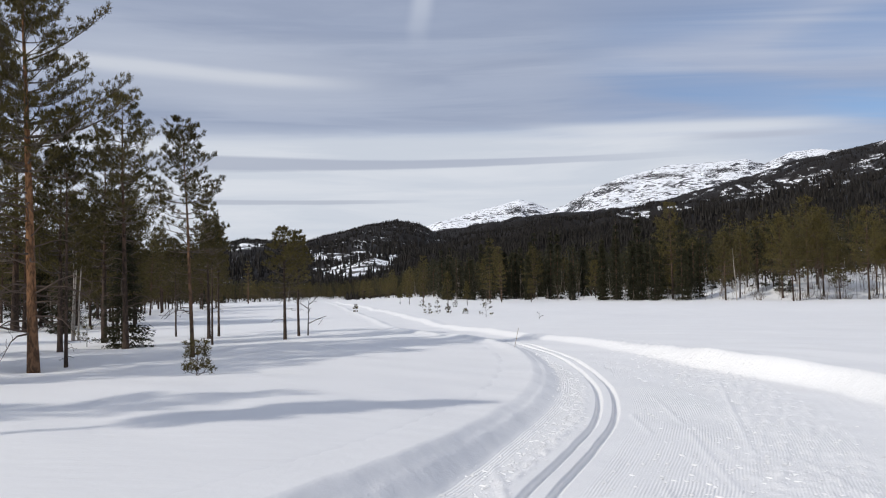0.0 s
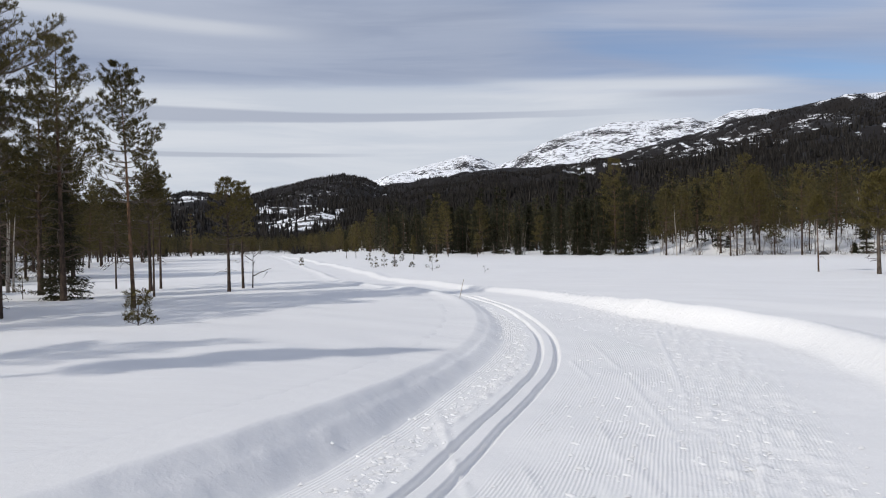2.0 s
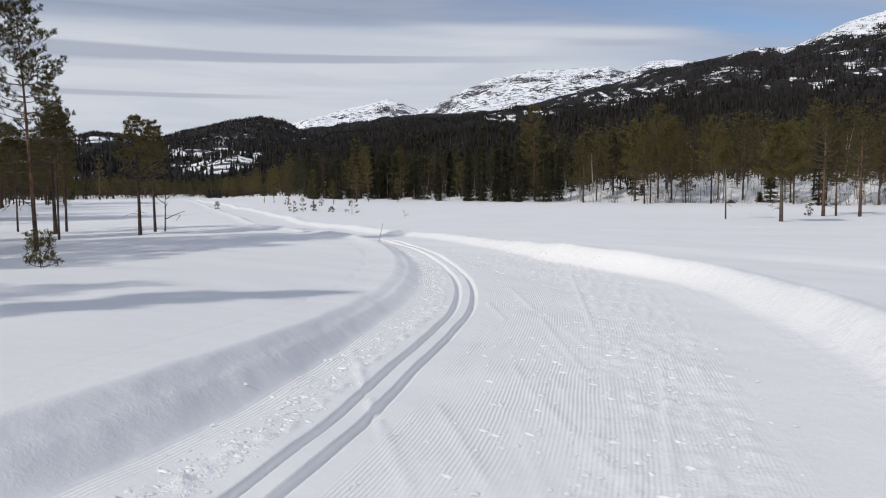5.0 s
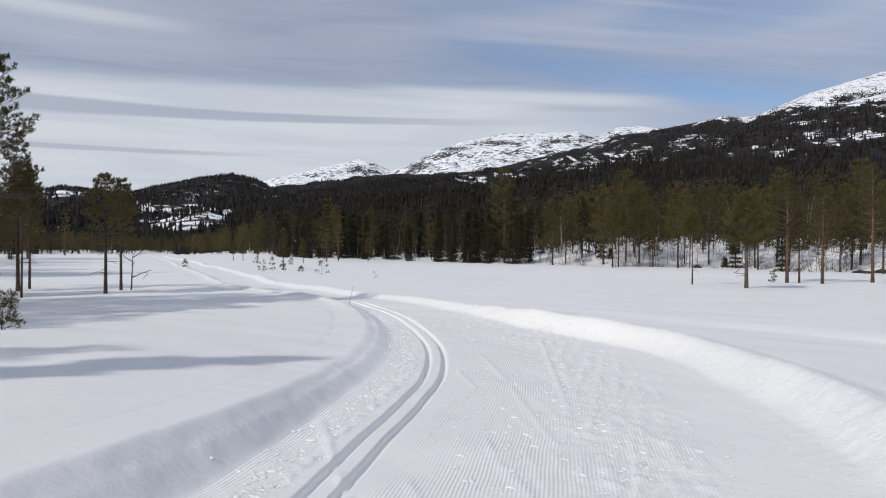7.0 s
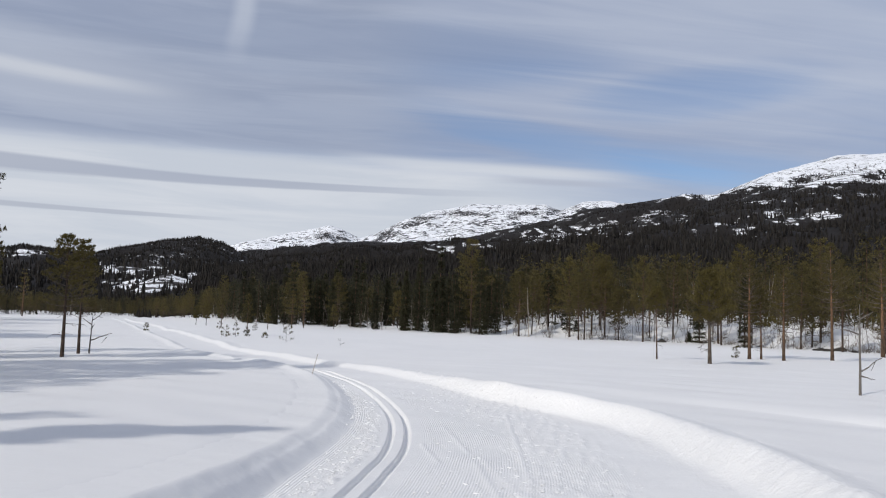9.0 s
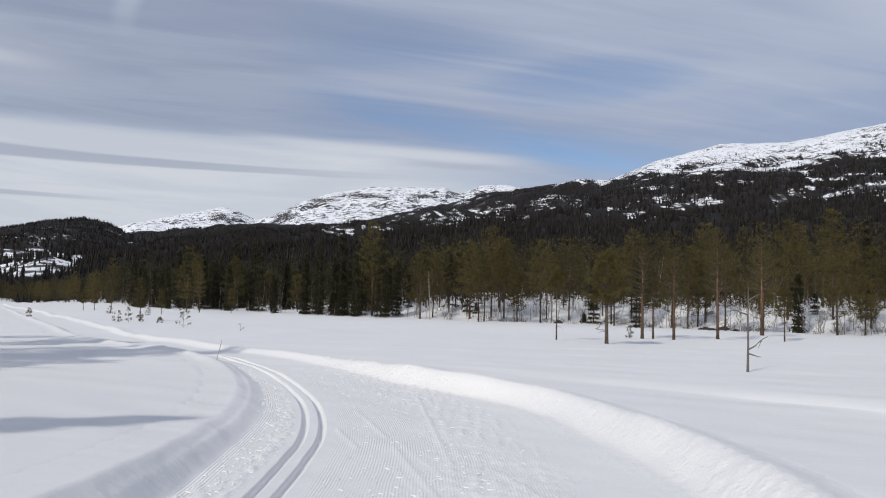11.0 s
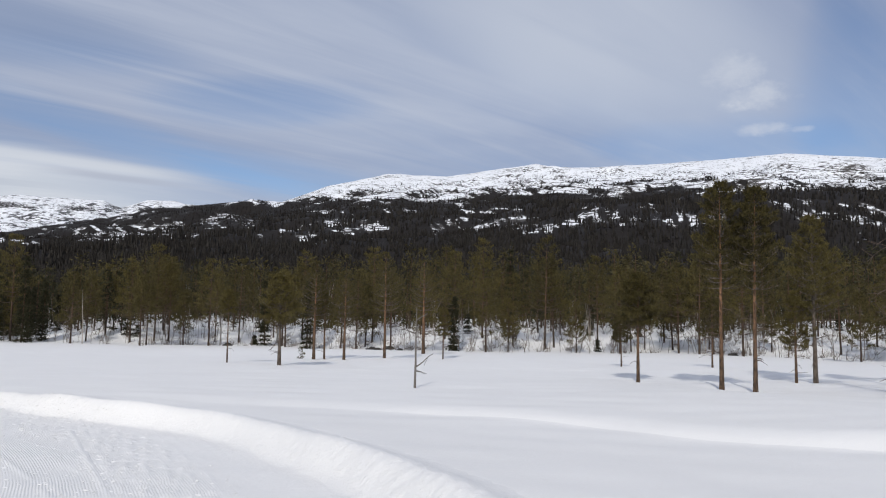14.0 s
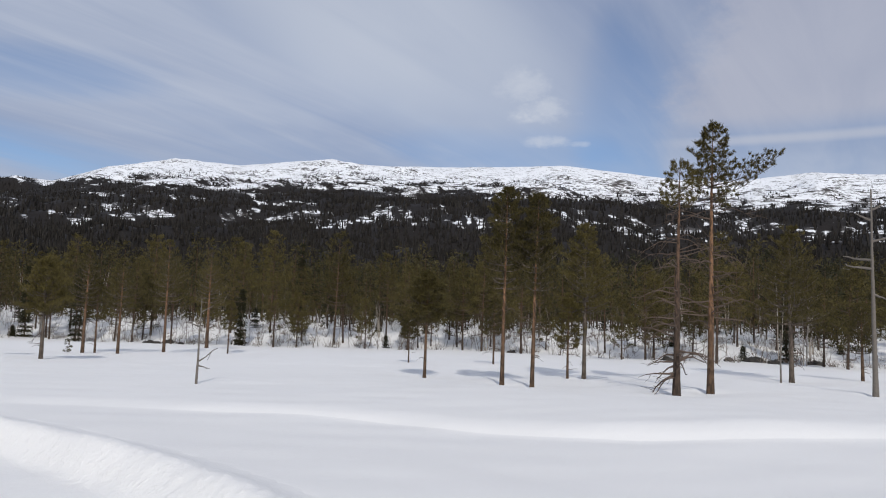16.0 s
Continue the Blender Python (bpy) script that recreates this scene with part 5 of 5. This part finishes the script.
# ---- the wood round the bog ----
def wood():
    rng = rng_of(200)
    medium = dict(per=6, tufts=5, count=9, blade=0.21, width=0.075, dead=7, sides=5, fan=1.5, scatter=0.5, dead_len=0.9)
    kinds = []
    for k in range(7):
        h = (8.0, 9.5, 10.5, 11.5, 9.0, 12.0, 7.0)[k]
        ms = pine_meshes(210 + k, h, 0.07 + 0.005 * h, (0.24, 0.32, 0.30, 0.36, 0.26, 0.38, 0.22)[k], (2.0, 2.2, 2.4, 2.3, 2.1, 2.6, 1.8)[k], whorls=14, bark_mat=DARK_BARK, shape=0.68, thin=0.12, **medium)
        kinds.append(("pine_tree", ms, ("trunk", "branchwork", "crown"), "pine with a bushy olive-green crown at the wood's edge"))
    for k in range(4):
        ms = spruce_meshes(220 + k, (9.5, 11.0, 12.5, 8.0)[k], 0.13, (1.0, 1.15, 1.25, 0.9)[k], 4, 15, 6, 0.36, 0.11, 0.05, 5)
        kinds.append(("spruce_tree", ms, ("trunk", "branchwork", "crown"), "narrow dark spruce at the wood's edge"))
    for k in range(4):
        ms = birch_meshes(230 + k, (6.0, 7.5, 5.0, 6.5)[k], 0.05, (1, 2, 3, 2)[k])
        kinds.append(("birch_tree", ms, ("trunk", "branchwork"), "bare slender birch with pale bark"))
    for k in range(3):
        ms = spruce_meshes(240 + k, (1.3, 2.0, 2.8)[k], 0.03, (0.45, 0.6, 0.8)[k], 5, 8, 5, 0.20, 0.06, 0.08, 4)
        kinds.append(("small_spruce", ms, ("trunk", "branchwork", "crown"), "small young spruce under taller trees"))
    first = {}
    spots, far = [], []
    tries = 0
    while len(spots) + len(far) < 2100 and tries < 26000:
        tries += 1
        az = rng.uniform(-34, 97)
        depth = rng.uniform(0, 1) ** 1.25 * 75
        d = wood_edge(az) + depth + rng.normal(0, 2.0)
        if rng.uniform() > d / 160 * (0.9 if az > 19 and depth < 30 else 1.0):
            continue
        if az > 20.5 and depth < 15 and rng.uniform() < (0.08 if az < 36 else 0.3 if az < 62 else 0.5):
            continue
        x, y = d * math.sin(radians(az)), d * math.cos(radians(az))
        gap = 1.5 if depth < 25 else 2.2
        if any((x - a) ** 2 + (y - b) ** 2 < gap * gap for a, b, *_ in spots[-400:] + far[-400:]):
            continue
        (spots if depth < 22 else far).append((x, y, az, depth))
    # the wood behind the pines on the left comes closer
    for _ in range(130):
        x, y = rng.uniform(-48, -13), rng.uniform(24, 105)
        if -31 < math.degrees(math.atan2(x, y)) < -15.5 - 4.0 * (y < 45):
            spots.append((x, y, -25.0, 5.0))
    for _ in range(26):
        x, y = rng.uniform(-32, -13), rng.uniform(24, 52)
        if -36 < math.degrees(math.atan2(x, y)) < -21:
            spots.append((x, y, -25.0, 4.0))
    for x, y in ((-11.5, 13.5), (-13.8, 15.5), (-15, 13.2), (-17.5, 16), (-19, 13), (-18, 19), (-21, 17), (-15.5, 18.5), (-23, 21), (-20, 23), (-12.6, 9.2)):
        spots.append((x, y, -26.0, 5.0))
    spots.sort(key=lambda s: s[3])
    pines = 0
    for x, y, az, depth in spots:
        if 0 < az < 19:
            p = [0.16, 0.74, 0.06, 0.04]
        elif az >= 19:
            p = [0.68, 0.05, 0.16, 0.11]
        else:
            p = [0.85, 0.08, 0.04, 0.03]
        kind = rng.choice(4, p=p)
        pines += kind == 0
        if kind == 0 and pines > 270:
            far.append((x, y, az, depth))
            continue
        lo, hi = ((0, 7), (7, 11), (11, 15), (15, 18))[kind]
        i = int(rng.integers(lo, hi))
        name, ms, parts, label = kinds[i]
        big = np.interp(az, [-25, -10, 0, 12, 30, 60, 90], [0.76, 0.66, 0.74, 0.84, 0.80, 0.84, 0.97]) if kind < 2 else 0.9
        s = big * rng.uniform(0.72, 1.1)
        if i not in first:
            first[i] = place(name, ms, x, y, label, "tree", "trees of the wood", rng.uniform(0, 360), 0.1, parts, s)
        else:
            m = pose(x, y, height_at(x, y) - 0.1, rng.normal(0, 1.2), rng.normal(0, 1.2), rng.uniform(0, 360))
            ob = copy_thing(first[i], m)
            ob.scale = (s, s, s)
    return far


DEEP = wood()


def leafy_cloud(spots, seed, name, label, count, blade, width):
    """Deeper rows of the wood in one mesh: stems and crowns of many loose blades."""
    rng = rng_of(seed)
    stems = Tubes(3)
    crowns = {"spruce_crowns": ([], [], SPRUCE_NEEDLES), "pine_crowns": ([], [], FAR_WOOD)}
    for x, y, az, depth in spots:
        z = float(land(np.array([x]), np.array([y]))[0])
        spruce = rng.uniform() < (0.85 if -2 < az < 19 else 0.28)
        cs, axs, _ = crowns["spruce_crowns" if spruce else "pine_crowns"]
        h = rng.uniform(7.0, 10.5) * np.interp(az, [-25, 0, 12, 30, 90], [0.85, 0.75, 0.78, 0.85, 0.9])
        k = 44
        f = rng.uniform(0, 1, k)
        low = 0.04 if spruce else 0.12
        rad = (1.15 * (1 - f) + 0.1) if spruce else 1.65 * np.sqrt(np.maximum(1 - f, 0.02)) * (0.55 + 0.45 * np.minimum(1, f * 3))
        rad = rad * h / 9.5
        a = rng.uniform(0, 6.28, k)
        rr = rad * rng.uniform(0.2, 1.0, k)
        cs.append(np.stack([x + rr * np.cos(a), y + rr * np.sin(a), z + h * (low + (1 - low) * f)], -1))
        up = -0.2 if spruce else 0.5
        axs.append(np.stack([np.cos(a), np.sin(a), np.full(k, up)], -1))
        stems.add(np.array([[x, y, z - 0.3], [x, y, z + h * 0.9]]), [0.10, 0.03])
    root = new(name)
    part("stems", stems.mesh("stems", DARK_BARK), root, kind="stuff")
    for nm, (cs, axs, mat) in crowns.items():
        v, f = blades(np.concatenate(cs), np.concatenate(axs), rng, count, blade, width, 1.1, 0.6)
        part(nm, mesh_of(nm, v, f, mat, smooth=False), root, kind="stuff")
    tagged(root, label, "forest", kind="stuff")


FAR_WOOD = foliage("wood_needles", (0.016, 0.015, 0.0065), (0.094, 0.077, 0.027), 0.15)


def far_rows():
    rng = rng_of(300)
    out = []
    for _ in range(1700):
        az = rng.uniform(-36, 98)
        d = wood_edge(az) + 70 + 190 * rng.uniform(0, 1) ** 0.8
        out.append((d * math.sin(radians(az)), d * math.cos(radians(az)), az, 60 + d))
    return out


leafy_cloud(DEEP, 301, "deep_wood", "dense pine and spruce wood behind the first trees", 5, 0.50, 0.165)
leafy_cloud(far_rows(), 302, "far_wood", "dense pine wood rising towards the mountain foot", 5, 0.75, 0.22)


# ---- loose snow crumbs on the trail ----
def crumbs():
    rng = rng_of(400)
    line, n = TRACK, 4600
    s = np.interp(rng.uniform(3.2, 17, n) ** 1.0, line[:, 1], np.arange(len(line)))
    i = np.clip(s.astype(int), 0, len(line) - 2)
    c = line[i] + (line[i + 1] - line[i]) * (s - i)[:, None]
    t = line[i + 1] - line[i]
    t /= np.linalg.norm(t, axis=1)[:, None]
    u = np.where(rng.uniform(0, 1, n) < 0.35, rng.normal(-0.50, 0.14, n), np.where(rng.uniform(0, 1, n) < 0.45, rng.normal(1.85, 0.35, n), rng.uniform(0.4, 2.9, n)))
    p = c + np.stack([t[:, 1], -t[:, 0]], -1) * u[:, None]
    z = with_trail(p[:, 0], p[:, 1])[0]
    r = 0.006 + 0.022 * rng.uniform(0, 1, n) ** 3
    base = np.array([(1, 0, 0), (0.3, 0.95, 0.1), (-0.8, 0.6, 0), (-0.8, -0.6, 0.1), (0.3, -0.95, 0), (0, 0, 0.8)])
    v = (base[None] * (r[:, None] * np.array([1, 1, 0.7])[None])[:, None]) * rng.uniform(0.6, 1.5, (n, 6, 1))
    v = v + np.stack([p[:, 0], p[:, 1], z + 0.004], -1)[:, None]
    f = np.array([(0, 1, 5), (1, 2, 5), (2, 3, 5), (3, 4, 5), (4, 0, 5)])
    faces = (np.arange(n)[:, None, None] * 6 + f[None]).reshape(-1, 3)
    ob = new("snow_crumbs", mesh_of("snow_crumbs", v.reshape(-1, 3), faces, SNOW))
    tagged(ob, "loose crumbs of snow scattered on the groomed trail", "snow crumbs", kind="stuff")


crumbs()


def clumps():
    """Flat rounded lumps of kicked-up snow beside the grooves."""
    rng = rng_of(410)
    line, n = TRACK, 1300
    s = np.interp(rng.uniform(3.0, 19, n), line[:, 1], np.arange(len(line)))
    i = np.clip(s.astype(int), 0, len(line) - 2)
    c = line[i] + (line[i + 1] - line[i]) * (s - i)[:, None]
    t = line[i + 1] - line[i]
    t /= np.linalg.norm(t, axis=1)[:, None]
    u = np.where(rng.uniform(0, 1, n) < 0.36, rng.normal(-0.48, 0.12, n), np.where(rng.uniform(0, 1, n) < 0.62, rng.normal(1.8, 0.36, n), rng.uniform(0.6, 2.7, n)))
    u = np.where(((u > -0.22) & (u < 0.5)) | (u < -0.72), -0.5, u)
    p = c + np.stack([t[:, 1], -t[:, 0]], -1) * u[:, None]
    z = with_trail(p[:, 0], p[:, 1])[0]
    a = np.linspace(0, 2 * np.pi, 9, endpoint=False)
    r = 0.010 + 0.025 * rng.uniform(0, 1, n) ** 2.3
    turn = np.arctan2(t[:, 1], t[:, 0]) + rng.normal(0.9, 0.4, n)
    vs = []
    for rad, hh in ((1.0, -0.10), (0.72, 0.34), (0.34, 0.60)):
        q = rad * r[:, None] * rng.uniform(0.75, 1.25, (n, 9))
        x, y = q * np.cos(a) * 1.5, q * np.sin(a) * 0.8
        vs.append(np.stack([p[:, 0:1] + x * np.cos(turn)[:, None] - y * np.sin(turn)[:, None], p[:, 1:2] + x * np.sin(turn)[:, None] + y * np.cos(turn)[:, None], np.broadcast_to((z + hh * r * 0.5)[:, None], (n, 9))], -1))
    v = np.stack(vs, 1).reshape(n, 27, 3)
    f = [(k * 9 + j, k * 9 + (j + 1) % 9, (k + 1) * 9 + (j + 1) % 9, (k + 1) * 9 + j) for k in range(2) for j in range(9)]
    faces = (np.arange(n)[:, None, None] * 27 + np.array(f)[None]).reshape(-1, 4)
    top = (np.arange(n)[:, None] * 27 + np.arange(18, 27)[None])
    ob = new("snow_clumps", mesh_of("snow_clumps", v.reshape(-1, 3), [faces, top], SNOW))
    tagged(ob, "rounded lumps of kicked-up snow beside the ski grooves", "snow lumps", kind="stuff")


clumps()


# ---- thin bare stems and undergrowth along the edge of the wood ----
def thicket():
    rng = rng_of(500)
    t = Tubes(3)
    for k in range(980):
        az = rng.uniform(16, 97) if rng.uniform() < 0.85 else rng.uniform(-2, 16)
        d = wood_edge(az) + 1 + 26 * rng.uniform(0, 1) ** 1.3
        x, y = d * math.sin(radians(az)), d * math.cos(radians(az))
        z = float(land(np.array([x]), np.array([y]))[0])
        h = 0.9 + 3.4 * rng.uniform() ** 1.6
        lean, bow = rng.normal(0, 0.17, 2), rng.normal(0, 0.06, 2)
        p = np.array([[x + lean[0] * h * q + bow[0] * h * q * (1 - q) * 4, y + lean[1] * h * q + bow[1] * h * q * (1 - q) * 4, z - 0.2 + (h + 0.2) * q] for q in (0, 0.35, 0.7, 1.0)])
        t.add(p, np.array([0.028, 0.022, 0.015, 0.006]) * rng.uniform(0.6, 1.3))
        for _ in range(7):
            q = rng.uniform(0.2, 0.95)
            c = np.array([np.interp(q, (0, 0.35, 0.7, 1.0), p[:, i]) for i in range(3)])
            a, ln = rng.uniform(0, 6.28), rng.uniform(0.25, 0.9) * (1.25 - q)
            t.add(np.stack([c, c + np.array([np.cos(a) * ln * 0.7, np.sin(a) * ln * 0.7, ln * rng.uniform(0.3, 1.1)])]), [0.012, 0.005])
    # low scrub poking out of the drifts
    for k in range(340):
        az = rng.uniform(19, 97)
        d = wood_edge(az) + 1 + 14 * rng.uniform(0, 1) ** 1.2
        x, y = d * math.sin(radians(az)), d * math.cos(radians(az))
        z = float(land(np.array([x]), np.array([y]))[0])
        for _ in range(14):
            a, ln = rng.uniform(0, 6.28), rng.uniform(0.25, 0.95)
            o = rng.normal(0, 0.15, 2)
            flat = rng.uniform(0.3, 0.9)
            e = np.array([x + o[0] + np.cos(a) * ln * flat, y + o[1] + np.sin(a) * ln * flat, z + ln * (1.05 - flat * 0.6)])
            t.add(np.stack([[x + o[0], y + o[1], z - 0.1], e]), [0.014, 0.006])
    tagged(new("birch_thicket", t.mesh("birch_thicket", UNDERGROWTH)), "bare thin birch stems and scrub crowding the edge of the wood", "undergrowth", kind="stuff")


UNDERGROWTH = plain("undergrowth_bark", (0.12, 0.095, 0.075), (0.30, 0.26, 0.22), 0.7)
thicket()


# ---- dark stones in the snow: boulders, and stand-ins for dark hollows ----
def boulder(seed, r):
    rng = rng_of(seed)
    bm = bmesh.new()
    bmesh.ops.create_icosphere(bm, subdivisions=3, radius=r)
    k = rng.uniform(0, 50, 3)
    for v in bm.verts:
        n = noise.fractal(Vector(v.co / r * 1.1) + Vector(k), 0.9, 2.0, 4)
        v.co *= 1 + 0.45 * n
        v.co.z *= 0.62
    me = bpy.data.meshes.new("boulder")
    bm.to_mesh(me)
    bm.free()
    me.materials.append(STONE)
    return me


# those beyond azimuth 60 are added in place of dark hollows round the stems
for sd, az, d, r in ((601, 39.4, 71.5, 0.42), (602, 40.6, 72.5, 0.5), (603, 41.5, 70.5, 0.3), (604, 82.0, 64.0, 0.5), (605, 64.5, 68.5, 0.4), (606, 80.9, 66.0, 0.75), (607, 75.2, 64.8, 0.45), (608, 79.3, 66.5, 0.5), (609, 84.6, 66.8, 0.6), (610, 39.9, 70.5, 0.35), (611, 29.5, 84.5, 0.5)):
    x, y = d * math.sin(radians(az)), d * math.cos(radians(az))
    z = height_at(x, y)
    rock = new("boulder", boulder(sd, r))
    rock.matrix_basis = pose(x, y, z - r * 0.05, 0, 0, sd * 37 % 360)
    tagged(rock, "dark stone in deep snow, standing in for boulders and dark hollows", "boulder", "boulders by the wood")
